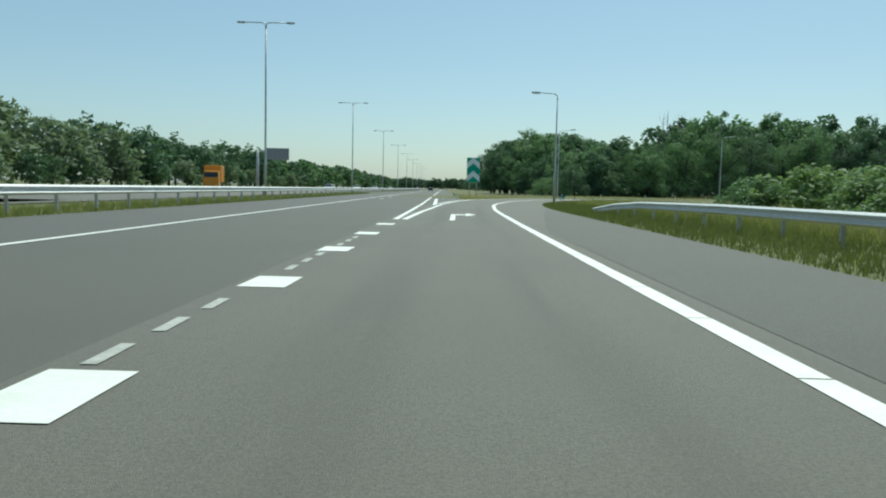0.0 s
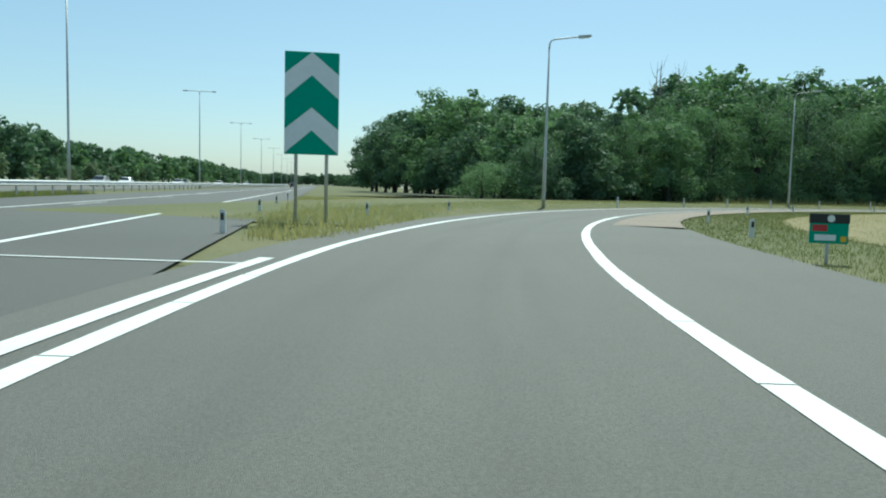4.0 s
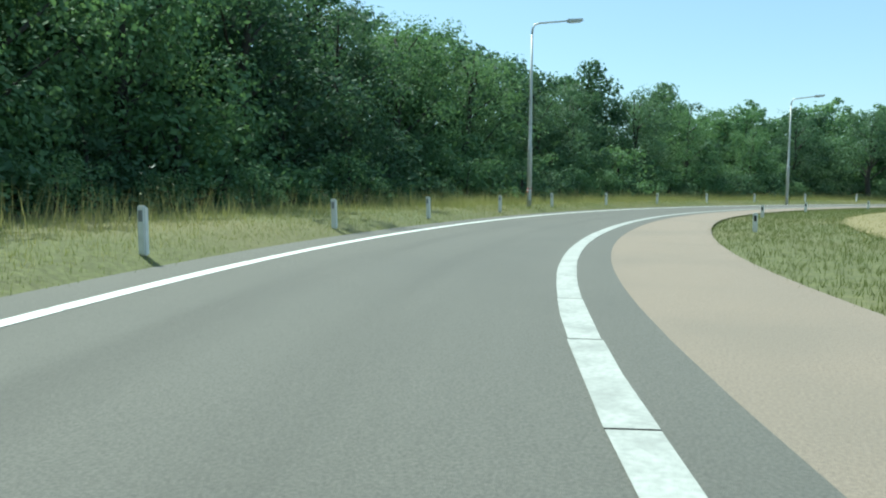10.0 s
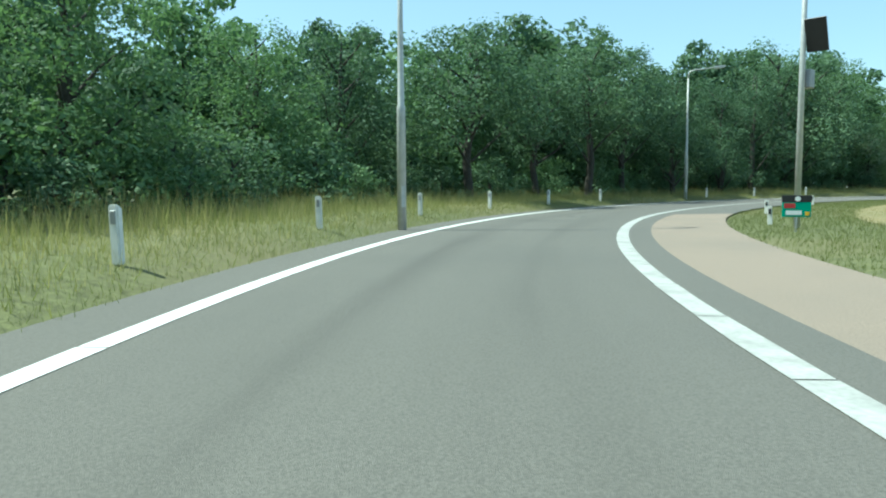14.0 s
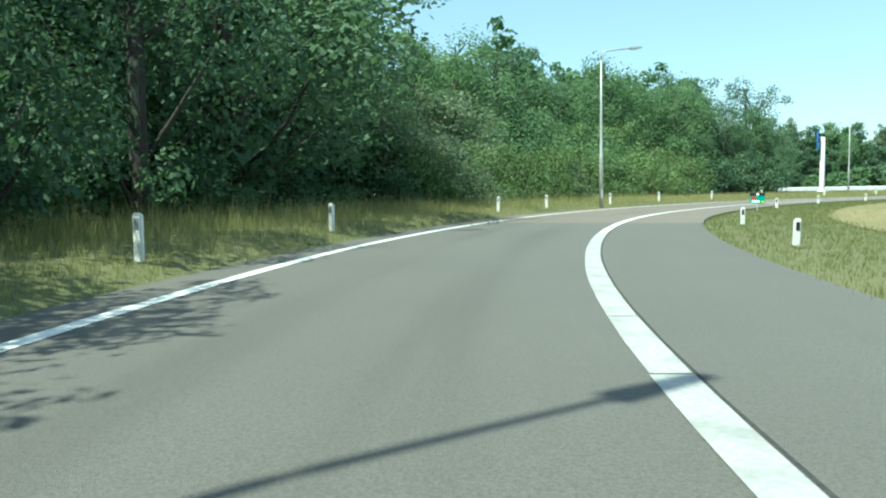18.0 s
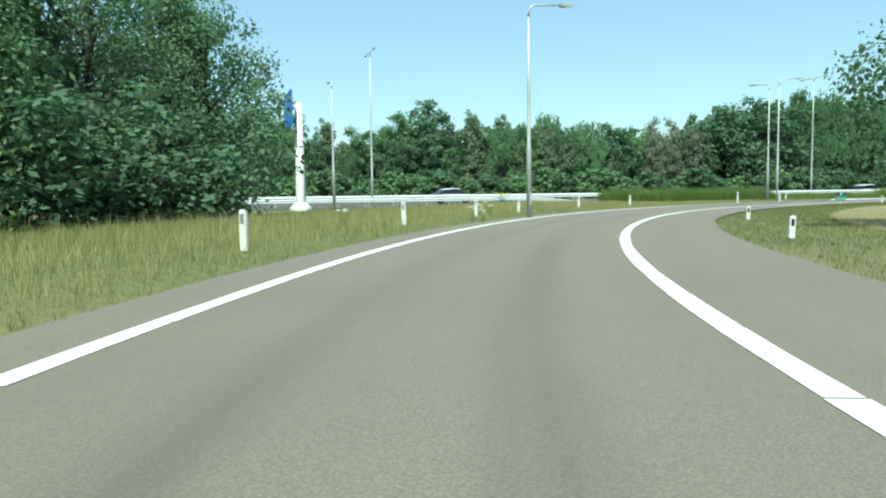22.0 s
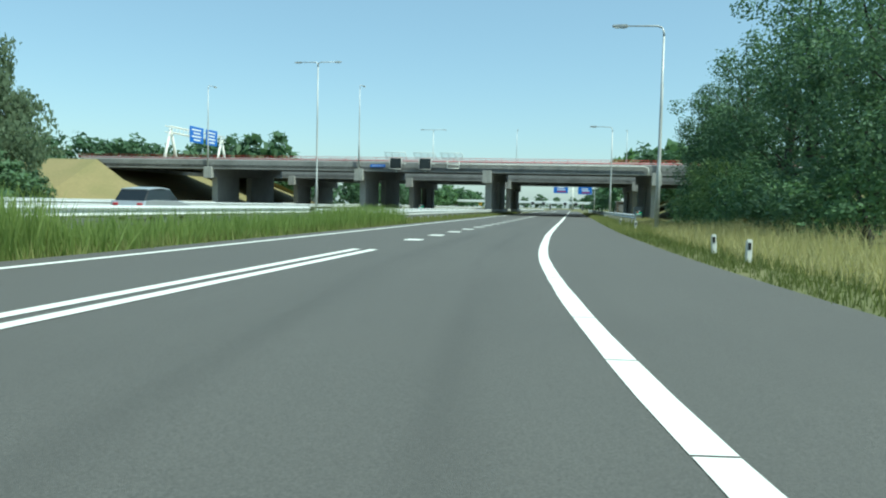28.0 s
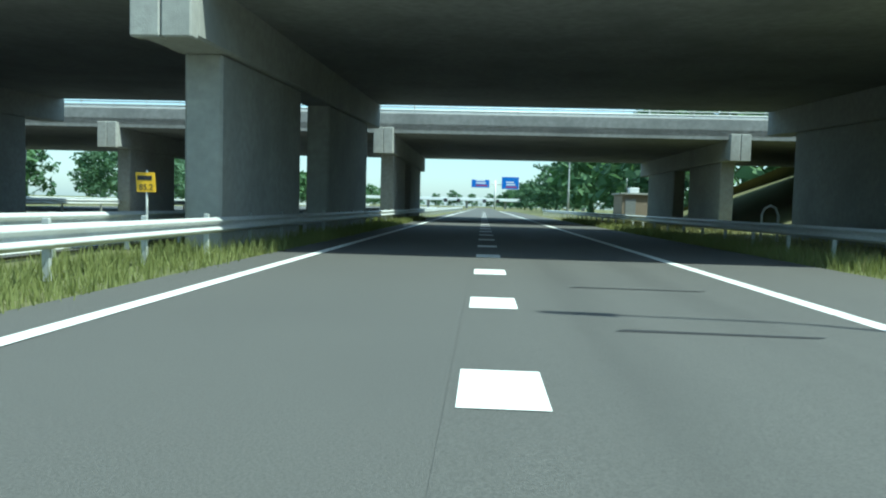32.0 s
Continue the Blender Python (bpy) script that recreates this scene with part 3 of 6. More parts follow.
part("arm", tube("arm", [(0, 0, 9.25), (2.3, 0, 9.25)], 0.035, STEEL, 8), pole)
part("camera_box", box("camera_box", (0.25, 0.3, 0.45), (0.05, 0.2, 3.6), SIGN_BACK, 0.02), pole)
part("solar_panel", box("solar_panel", (0.5, 0.04, 0.8), (0.3, 0, 4.6), BLACK, 0.01, pose(0, 0, 0, 20, 0, 0)), pole)


# ---- guard rails ----
def w_beam(length_pts, z, flip=1.0):
    """A corrugated beam along plan points."""
    prof = ((0.0, -0.155), (0.085, -0.10), (0.085, -0.08), (0.0, -0.02), (0.0, 0.02), (0.085, 0.08), (0.085, 0.10), (0.0, 0.155), (-0.012, 0.155), (-0.012, -0.155))
    verts, faces = [], []
    n = len(prof)
    for i, p in enumerate(length_pts):
        way = (length_pts[min(i + 1, len(length_pts) - 1)] - length_pts[max(i - 1, 0)])
        side = Vector((way.y, -way.x, 0)).normalized() * flip
        zz = p.z + z
        for o, h in prof:
            verts.append((p.x + side.x * o, p.y + side.y * o, zz + h))
    for i in range(len(length_pts) - 1):
        for k in range(n):
            faces.append((i * n + k, i * n + (k + 1) % n, (i + 1) * n + (k + 1) % n, (i + 1) * n + k))
    faces += [tuple(range(n)), tuple(range((len(length_pts) - 1) * n, len(length_pts) * n))[::-1]]
    return raw("beam", verts, faces, RAIL_STEEL)


RAIL_POST = box("post", (0.06, 0.1, 0.8), (0, 0, 0.36), STEEL, 0.008)


def guard_rail(pts, label, every=2.67, z=0.62, flip=1.0, both=False, posts=True):
    ob = thing("guard_rail", label, "guard rail", "guard rails")
    pts = [Vector(p) for p in pts]
    cum = np.concatenate([[0], np.cumsum([(b - a).length for a, b in zip(pts, pts[1:])])])
    at_ = lambda d: Vector([np.interp(d, cum, [p[i] for p in pts]) for i in range(3)])
    steps = [at_(d) for d in np.linspace(0, cum[-1], max(2, int(cum[-1] / 4) + 1))]
    part("beam", w_beam(steps, z, flip), ob)
    if both:
        part("beam", w_beam([p + Vector((0, 0.5, 0)) for p in steps], z, -flip), ob)
    if posts:
        for k in range(min(int(cum[-1] / every) + 1, 150)):
            p = at_(k * every)
            d = at_(k * every + 0.1) - at_(k * every - 0.1)
            part("post", RAIL_POST, ob, m=pose(p.x, p.y, p.z, 0, 0, math.degrees(math.atan2(d.y, d.x))) @ pose(0, 0.06 * flip, 0))
    return ob


def b_line(q, x0, x1, step=20.0, z=0.0):
    return [B @ Vector((x0 + (x1 - x0) * i / max(1, int(abs(x1 - x0) / step)), q, z)) for i in range(int(abs(x1 - x0) / step) + 1)]


def a_line(q, y0, y1, z=0.0):
    return [A @ Vector((q, y0 + (y1 - y0) * i / 20, z)) for i in range(21)]


guard_rail(a_line(-12.1, 8, 420, 0.12), "galvanised corrugated guard rail beside the upper lane", flip=1.0)
guard_rail([(8.9, -2, 0), (8.4, 12, 0), (8.0, 24, 0), (7.6, 34, -0.1), (7.3, 40, -0.55)], "galvanised guard rail with its end sloping into the grass", flip=-1.0)
guard_rail(b_line(-29.15, 36, -200), "galvanised guard rail along the median grass", flip=1.0, z=0.53)
guard_rail(b_line(-28.9, 260, 111) + [B @ Vector((107, -28.9, -0.3)), B @ Vector((105, -28.9, -0.55))], "galvanised guard rail ending in the meadow before the merge", flip=1.0, z=0.5)
guard_rail(b_line(-30.7, 300, 40), "galvanised guard rail behind the median grass", flip=1.0, z=0.7)
guard_rail(b_line(-31.1, 38, -120), "galvanised guard rail backing the median rail", flip=1.0, z=0.6)
guard_rail(b_line(-46.2, 300, -150), "galvanised guard rail between the carriageways", every=4.0, flip=1.0, z=0.72)
guard_rail(b_line(-15.3, 24, -110), "galvanised guard rail on the grass verge under the bridge", flip=-1.0, z=0.62)
guard_rail(b_line(-66.5, 300, -150), "galvanised guard rail along the far verge", every=6.0, flip=1.0, z=0.72, posts=False)


# ---- marker posts ----
def marker_post(m, right=False):
    ob = thing("marker_post", "white plastic roadside marker post with a dark reflector" if right else "greyish white plastic roadside marker post", "marker post", "marker posts", m=m)
    tall = 0.50 if right else 0.68
    bm = bmesh.new()
    bmesh.ops.create_cube(bm, size=1.0)
    for v in bm.verts:
        v.co = Vector((v.co.x * 0.12, v.co.y * 0.10, (v.co.z + 0.5) * (tall if v.co.y < 0 else tall - 0.04)))
    bmesh.ops.bevel(bm, geom=bm.edges[:], offset=0.018, segments=2, affect="EDGES")
    part("body", done(bm, "body", WHITE), ob)
    part("reflector", box("reflector", (0.065, 0.012, 0.15), (0, -0.054, tall - 0.15), BLACK if right else SIGN_BACK, 0.004), ob)
    return ob


left_post = marker_post(pose(*spot(117.6, -3.5, verge_rise(117.6, -3.5)), 0, 0, heading(117.6)))
right_post = marker_post(pose(*spot(96, right_edge(96) + 1.0), 0, 0, heading(96)), True)
for s in (128.5, 135.5, 142.2, 149.4, 156.5, 163.0, 169.0, 175.6, 182.2, 188.8, 195.5, 202.2, 208.6, 215.2, 221.6, 228, 234.4, 249, 255.5, 262.5, 276.5, 282.1, 290.5, 297.5, 305.1, 312.3, 321.3, 328.5, 333.8, 342.3, 350.1, 366.4, 373.5):
    lat = -3.45 if s < 180 else -3.8 if s < 360 else -3.25
    copy_thing(left_post, pose(*spot(s, lat, verge_rise(s, lat)), 0, random.uniform(-2, 2), heading(s) + random.uniform(-6, 6)) @ Matrix.Diagonal((1, 1, 1.35 if s > 355 else 1.0, 1)))
for s in (85, 114, 125.7, 142.3, 154.9, 168.5, 180.8, 192.2, 204.7, 216, 225, 234.1, 239.4, 260.6, 269.4, 288.3, 298.6, 308, 318.5, 330, 370, 385, 410, 432):
    copy_thing(right_post, pose(*spot(s, right_edge(s) + 1.05), 0, random.uniform(-3, 3), heading(s) + random.uniform(-6, 6)))


# ---- the bridges over the lower motorway ----
def b_box(name, x0, x1, y0, y1, z0, z1, material, bevel=0.03):
    return box(name, (x1 - x0, y1 - y0, z1 - z0), ((x0 + x1) / 2, (y0 + y1) / 2, (z0 + z1) / 2), material, bevel)


ROWS_Q = (-66.6, -46.0, -29.62, -9.4)


def bridge(label, xe, xw, rail_mat, rail_label, fall=0.0):
    """A concrete deck between the east edge xe and the west edge xw, on four rows of piers."""
    ob = thing("motorway_bridge", label, "bridge", "bridges", m=B.copy())
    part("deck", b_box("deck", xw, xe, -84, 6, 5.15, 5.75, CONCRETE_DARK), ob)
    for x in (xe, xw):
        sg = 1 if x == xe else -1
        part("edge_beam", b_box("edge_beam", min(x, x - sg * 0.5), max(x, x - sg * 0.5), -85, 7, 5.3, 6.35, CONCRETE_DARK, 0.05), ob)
    part("road_surface", b_box("road_surface", xw + 0.5, xe - 0.5, -84, 6, 5.75, 5.85, ASPHALT_OLD, 0), ob)
    for q in ROWS_Q:
        part("crossbeam", b_box("crossbeam", xw - 0.4, xe + 0.1, q - 0.55, q + 0.55, 4.0, 5.3, CONCRETE, 0.05), ob)
        for a, b in ((-0.57, -0.01), (0.01, 0.57)):
            part("beam_end", b_box("beam_end", xe + 0.1, xe + 0.45, q + a, q + b, 3.95, 5.46, CONCRETE, 0.03), ob)
        for a, b in ((1.6, 8.2), (12.2, 20.6)):
            part("pier", b_box("pier", xe - b, xe - a, q - 0.4, q + 0.4, -0.1, 4.02, CONCRETE, 0.06), ob)
    for x in (xe - 0.2, xw + 0.2):
        for z, r in ((6.94, 0.03), (6.72, 0.035), (6.52, 0.06)):
            part("rail", tube("rail", [(x, -86, z), (x, 8, z)], r, rail_mat, 6), ob, rail_label)
        for k in range(48):
            part("rail_post", b_box("rail_post", x - 0.02, x + 0.02, -85.9 + 2 * k, -85.865 + 2 * k, 6.3, 6.93, rail_mat, 0), ob)
        part("guard_beam", box("guard_beam", (0.06, 94, 0.3), (x + (-0.6 if x > xw + 1 else 0.6), -39, 6.5), RAIL_STEEL, 0.02), ob)
    for kid in ob.children:  # the deck falls to the east
        for v in kid.data.vertices:
            if v.co.z > 3.5:
                v.co.z += (xe - v.co.x) * fall
    return ob


front = bridge("weathered concrete motorway bridge with red railings", -19.3, -42.5, RED, "red painted rail", 0.035)
back = bridge("weathered concrete motorway bridge with steel railings", -48.6, -71.5, STEEL, "galvanised rail")

for q0, q1, name in ((4.5, 40, "embankment_north"), (-420, -82.5, "embankment_south")):
    # a grass bank carrying the upper motorway, sloping down at the sides
    verts, faces = [], []
    ks = np.linspace(q0, q1, 15)
    for q in ks:
        if name.endswith("north"):
            u = min(1, max(0, (q - 4.5) / 26)); top = 6.2 * (1 - u * u * (3 - 2 * u)); spread = 1.1
        else:
            top, spread = 6.2, 2.0
        for x, z in ((-18.6 + top * spread, -0.06), (-18.6, top), (-72.2, top), (-72.2 - 12.4, -0.06)):
            verts.append((x, q, z))
    for i in range(len(ks) - 1):
        for k in range(3):
            a = i * 4 + k
            faces.append((a, a + 1, a + 5, a + 4))
    structure(name, raw(name, verts, faces, GRASS_DRY), "dry grass embankment carrying the upper motorway", "embankment", B)
for q, toe, name in ((5.2, -7.5, "slope_north"), (-83.2, -70.5, "slope_south")):
    top, east = (4.5, -11.78) if q > 0 else (-82.5, -6.2)
    v = [(-14, toe, -0.05), (-78, toe, -0.05), (-73, q, 5.1), (-18.6, q, 5.1), (-18.6, top, 6.2), (east, top, -0.06), (-72.2, top, 6.2), (-84.6, top, -0.06)]
    structure(name, raw(name, v, [(0, 1, 2, 3), (0, 3, 4), (0, 4, 5), (1, 6, 2), (1, 7, 6)], GRASS if q > 0 else GRASS_DRY), "grass slope below the bridge end", "embankment", B)
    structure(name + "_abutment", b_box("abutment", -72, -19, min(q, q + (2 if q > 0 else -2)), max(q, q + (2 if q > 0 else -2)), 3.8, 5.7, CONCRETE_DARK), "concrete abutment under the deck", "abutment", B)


# ---- trees ----
def leaf_cloud(rng, centres, radii, count, size, droop=0.0, fill=0.55):
    """Many single leaves and sprays around clumps: their corners and faces."""
    c = np.array(centres, float)
    r = np.array(radii, float)
    w = r[:, 0] * r[:, 2]
    pick = rng.choice(len(c), count, p=w / w.sum())
    d = rng.normal(size=(count, 3))
    d /= np.linalg.norm(d, axis=1)[:, None]
    rad = fill + (1 - fill) * rng.random(count) ** 0.6
    rad *= 1 + 0.18 * rng.normal(size=count).clip(-1.5, 1.8)
    p = c[pick] + d * r[pick] * rad[:, None]
    nrm = d + 0.55 * rng.normal(size=(count, 3)) + np.array((0, 0, 0.35))
    nrm /= np.linalg.norm(nrm, axis=1)[:, None]
    t = np.cross(nrm, rng.normal(size=(count, 3)))
    t /= np.linalg.norm(t, axis=1)[:, None]
    if droop:
        t = t * (1 - droop) + np.array((0, 0, -1.0)) * droop
        t /= np.linalg.norm(t, axis=1)[:, None]
        nrm = np.cross(t, np.cross(nrm, t))
    b = np.cross(nrm, t)
    s = size * (0.6 + 0.8 * rng.random(count))[:, None]
    asp = (0.55 + 0.3 * rng.random(count))[:, None]
    bend = nrm * s * 0.18
    if size > 0.215:  # sprays seen from far off
        v = np.stack([p - t * s * 0.6 - b * s * asp * 0.6, p - t * s * 0.5 + b * s * asp * 0.6, p + t * s * 0.7 - bend], 1).reshape(-1, 3)
        return v, np.arange(3 * count).reshape(-1, 3)
    v = np.stack([p - t * s * 0.6, p + b * s * asp * 0.5 - bend * 0.4, p + t * s * 0.6 - bend, p - b * s * asp * 0.5 - bend * 0.4], 1).reshape(-1, 3)
    return v, np.arange(4 * count).reshape(-1, 4)


def tree_parts(seed, height, spread, leaves, size, leaf, kind="round"):
    """Meshes of a trunk with limbs and of a crown."""
    rng = np.random.default_rng(seed)
    trunk = height * {"round": 0.10, "high": 0.36}.get(kind, 0.06)
    bm_v, bm_f = [], []

    def limb(a, b, r0, r1, sides=7):
        a, b = Vector(a), Vector(b)
        mid = (a + b) / 2 + Vector(rng.normal(size=3) * (b - a).length * 0.06)
        pts = [a, mid, b]
        k = len(bm_v)
        for i, p in enumerate(pts):
            way = (b - a).normalized()
            sd = way.cross(Vector((0.3, 1, 0.2))).normalized()
            up = sd.cross(way)
            r = (r0, (r0 + r1) / 2, r1)[i]
            for j in range(sides):
                an = 2 * math.pi * j / sides
                bm_v.append(p + r * (math.cos(an) * sd + math.sin(an) * up))
        for i in range(2):
            for j in range(sides):
                q, q2 = k + i * sides + j, k + i * sides + (j + 1) % sides
                bm_f.append((q, q2, q2 + sides, q + sides))

    r0 = height * 0.016 + 0.04
    top = (rng.normal() * 0.3, rng.normal() * 0.3, height * 0.9)
    limb((0, 0, -0.1), (top[0] * 0.4, top[1] * 0.4, height * 0.5), r0 * 1.25, r0 * 0.75)
    limb((top[0] * 0.4, top[1] * 0.4, height * 0.5), top, r0 * 0.75, r0 * 0.15)
    centres, radii = [], []
    n = 13 if kind != "bush" else 8
    for k in range(n):
        an = 2.4 * k + rng.random() * 0.8
        u = (k + 0.6) / n
        z = trunk + (height - trunk) * (0.1 + 0.82 * u)
        if kind in ("round", "high"):
            reach = spread * (0.35 + 0.62 * math.sin(math.pi * min(1, 0.22 + 0.72 * u))) * (0.75 + 0.4 * rng.random())
        elif kind == "weeping":
            reach = spread * (0.55 + 0.5 * math.sin(math.pi * min(1, 0.15 + 0.8 * u))) * (0.75 + 0.4 * rng.random())
        elif kind == "tall":
            reach = spread * (1.05 - 0.8 * u) * (0.7 + 0.4 * rng.random())
        else:
            reach = spread * (0.9 - 0.65 * u) * (0.7 + 0.5 * rng.random())
        c = (math.cos(an) * reach * 0.72, math.sin(an) * reach * 0.72, z)
        rr = spread * (0.34 + 0.16 * rng.random()) * (1.0 - 0.3 * u)
        centres.append(c)
        radii.append((rr, rr, rr * (0.72 + 0.25 * rng.random())))
        limb((0, 0, max(0.2, z - reach * 0.7)), (c[0] * 0.9, c[1] * 0.9, z), r0 * 0.42, r0 * 0.1, 5)
        if kind == "weeping":  # hanging strands below each limb
            for _ in range(7):
                a2, r2, long_ = rng.random() * 6.28, rr * (0.3 + 0.8 * rng.random()), 0.9 + 1.1 * rng.random()
                centres.append((c[0] + math.cos(a2) * r2, c[1] + math.sin(a2) * r2, max(0.8, z - long_ * 0.8)))
                radii.append((0.42, 0.42, long_))
        for _ in range(2):
            off = rng.normal(size=3) * rr * 0.7
            centres.append((c[0] + off[0], c[1] + off[1], c[2] + off[2] * 0.6))
            radii.append((rr * 0.55, rr * 0.55, rr * 0.45))
    centres.append((0, 0, height * (0.72 if kind == "high" else 0.62)))
    radii.append((spread * 0.5, spread * 0.5, height * (0.2 if kind == "high" else 0.28)))
    v, f = leaf_cloud(rng, centres, radii, leaves, size, 0.78 if kind == "weeping" else 0.0)
    v[:, 2] = np.maximum(v[:, 2], 0.05)
    crown = bpy.data.meshes.new("crown")
    crown.from_pydata(v.tolist(), [], f.tolist())
    crown.materials.append(leaf)
    return raw("trunk", bm_v, bm_f, BARK, True), crown


class Kind:
    def __init__(self, name, label, category, group, *spec):
        self.info, self.spec, self.meshes, self.height = (name, label, category, group), spec, None, spec[1]

    def plant(self, x, y, height, turn=None, wide=1.0):
        if self.meshes is None:
            self.meshes = tree_parts(*self.spec)
        name, label, category, group = self.info
        k = height / self.height
        ob = thing(name, label, category, group, m=pose(x, y, -0.05, random.uniform(-2, 2), random.uniform(-2, 2), random.uniform(0, 360) if turn is None else turn) @ Matrix.Diagonal((k * wide, k * wide, k, 1)))
        part("trunk", self.meshes[0], ob)
        part("crown", self.meshes[1], ob)
        return ob


NEAR = [Kind("tree", "tall leafy green tree overhanging the verge", "tree", "forest trees", 15 + k, 12.0, 4.1, 11500, 0.158, (LEAF_MID, LEAF_DARK, LEAF_MID)[k], "round") for k in range(3)]
HIGH = [Kind("tree", "tall tree with a bare trunk and a crown over the road", "tree", "forest trees", 19 + k, 12.0, 4.4, 10500, 0.18, LEAF_DARK, "high") for k in range(2)]
MIXED = [Kind("tree", "leafy mid-green broadleaf tree in full summer leaf", "tree", "forest trees", 31 + k, 12.0, 3.9, 8600, 0.24, LEAF_MID, "round") for k in range(1)]
BACKS = [Kind("tree", "tall dark green tree deeper in the wood", "tree", "forest trees", 41 + k, 13.0, 4.6, 5000, 0.36, (LEAF_DARK, LEAF_DARK, LEAF_MID)[k], "round") for k in range(3)]
TALLS = [Kind("tree", "slender green tree with a narrow crown", "tree", "forest trees", 51, 14.0, 2.6, 7000, 0.22, LEAF_MID, "tall")]
BIRCH = [Kind("birch_tree", "grey-green weeping birch with hanging branches", "tree", "birches", 61 + k, 15.0, 3.6, 9000, 0.30, (LEAF_GREY, LEAF_MID)[k], "weeping") for k in range(2)]
DRY = Kind("tree", "half-bare greyish tree with thin foliage", "tree", "forest trees", 71, 14.0, 3.0, 2600, 0.26, LEAF_BARE, "tall")
BUSHES = [Kind("bush", "rounded light green shrub at the wood's edge", "bush", "roadside bushes", 81 + k, 4.0, 2.6, 5200, 0.10, (LEAF_LIGHT, LEAF_MID, LEAF_GREY)[k], "bush") for k in range(3)]
BANK_BUSH = [Kind("bush", "green shrub on the bank behind the guard rail", "bush", "bank bushes", 85 + k, 4.0, 2.6, 2000, 0.22, (LEAF_LIGHT, LEAF_MID)[k], "bush") for k in range(2)]
SHADE = [Kind("bush", "dark leafy shrub in the shade of the roadside trees", "bush", "undergrowth", 121 + k, 3.4, 2.3, 2300, 0.14, (LEAF_DARK, LEAF_MID)[k], "bush") for k in range(2)]
UNDER_BACK = [Kind("bush", "dark green undergrowth shrub beneath the trees", "bush", "undergrowth", 95, 4.0, 2.6, 1500, 0.301, LEAF_DARK, "bush")]
FAR_BUSH = [Kind("bush", "green shrub below the wood across the motorway", "bush", "far bushes", 111 + k, 4.0, 2.6, 1800, 0.32, (LEAF_MID, LEAF_DARK)[k], "bush") for k in range(2)]
FAR_WOOD = [Kind("tree", "grey-green broadleaf tree in the wood across the motorway", "tree", "distant trees", 141 + k, 14.0, (3.4, 2.9, 3.6, 3.0)[k], 4600, 0.32, (LEAF_MID, LEAF_GREY, LEAF_DARK, LEAF_MID)[k], ("round", "tall", "round", "weeping")[k]) for k in range(4)]
FAR_TALL = Kind("tree", "slender green tree rising from the wood across the motorway", "tree", "distant trees", 131, 15.0, 2.6, 2600, 0.38, LEAF_MID, "tall")
FAR = [Kind("tree", "distant green broadleaf tree beside the motorway", "tree", "distant trees", 101 + k, 13.0, 5.0, 1900, 0.7, (LEAF_DARK, LEAF_MID, LEAF_DARK, LEAF_GREY)[k], "round") for k in range(4)]

rnd = random.Random(7)
# the wood outside the loop, row behind row
FRONT = ((117, 4.6), (122, 6.0), (128, 7.2), (133, 8.0), (138, 9.8), (141, 11.2), (147, 12.2), (150, 14.0), (155, 13.9), (166, 14.2), (171, 13.8), (175, 13.0), (178, 12.2), (181, 11.4), (186, 11.4), (200, 10.5), (205, 11.0), (208, 9.6), (212, 9.6), (215, 8.2), (218, 8.2), (222, 9.6), (227, 9.3), (230, 11.0), (234, 9.2), (239, 11.5), (247, 12.3), (252, 8.7), (258, 12.2), (264, 14.5), (280, 15.0), (283, 13.0), (285.5, 10.0), (290, 11.8), (296, 13.2), (301, 13.2), (306, 10.0), (309, 12.0), (313, 12.0), (315, 10.4), (318, 11.4), (322, 13.0), (325, 10.4), (328, 8.8))
MIDDLE = ((118, 5.0), (123, 6.9), (128, 8.8), (134, 10.0), (140, 10.2), (145, 12.0), (151, 14.8), (156, 15.8), (166, 16.4), (176, 15.6), (183, 12.4), (192, 12.4), (200, 11.8), (211, 11.3), (215, 10.2), (220, 9.2), (227, 10.0), (233, 10.4), (238, 11.5), (246, 13.0), (253, 11.0), (257, 11.5), (263, 13.4), (270, 15.8), (280, 16.4), (289, 13.5), (292, 11.0), (296, 12.8), (302, 14.6), (307, 14.4), (312, 12.2), (318, 13.4), (324, 12.6), (333, 9.6))
BACK = ((115, 6.0), (121, 6.6), (128, 7.4), (131, 9.4), (138, 12.0), (145, 12.8), (150, 15.0), (154, 16.6), (160, 18.6), (174, 18.4), (183, 17.0), (187, 14.4), (200, 14.2), (207, 12.6), (219, 11.2), (226, 10.2), (232, 11.0), (246, 12.5), (252, 14.4), (262, 11.5), (270, 15.0), (290, 16.0), (298, 12.5), (307, 16.0), (317, 14.0), (326, 12.8))
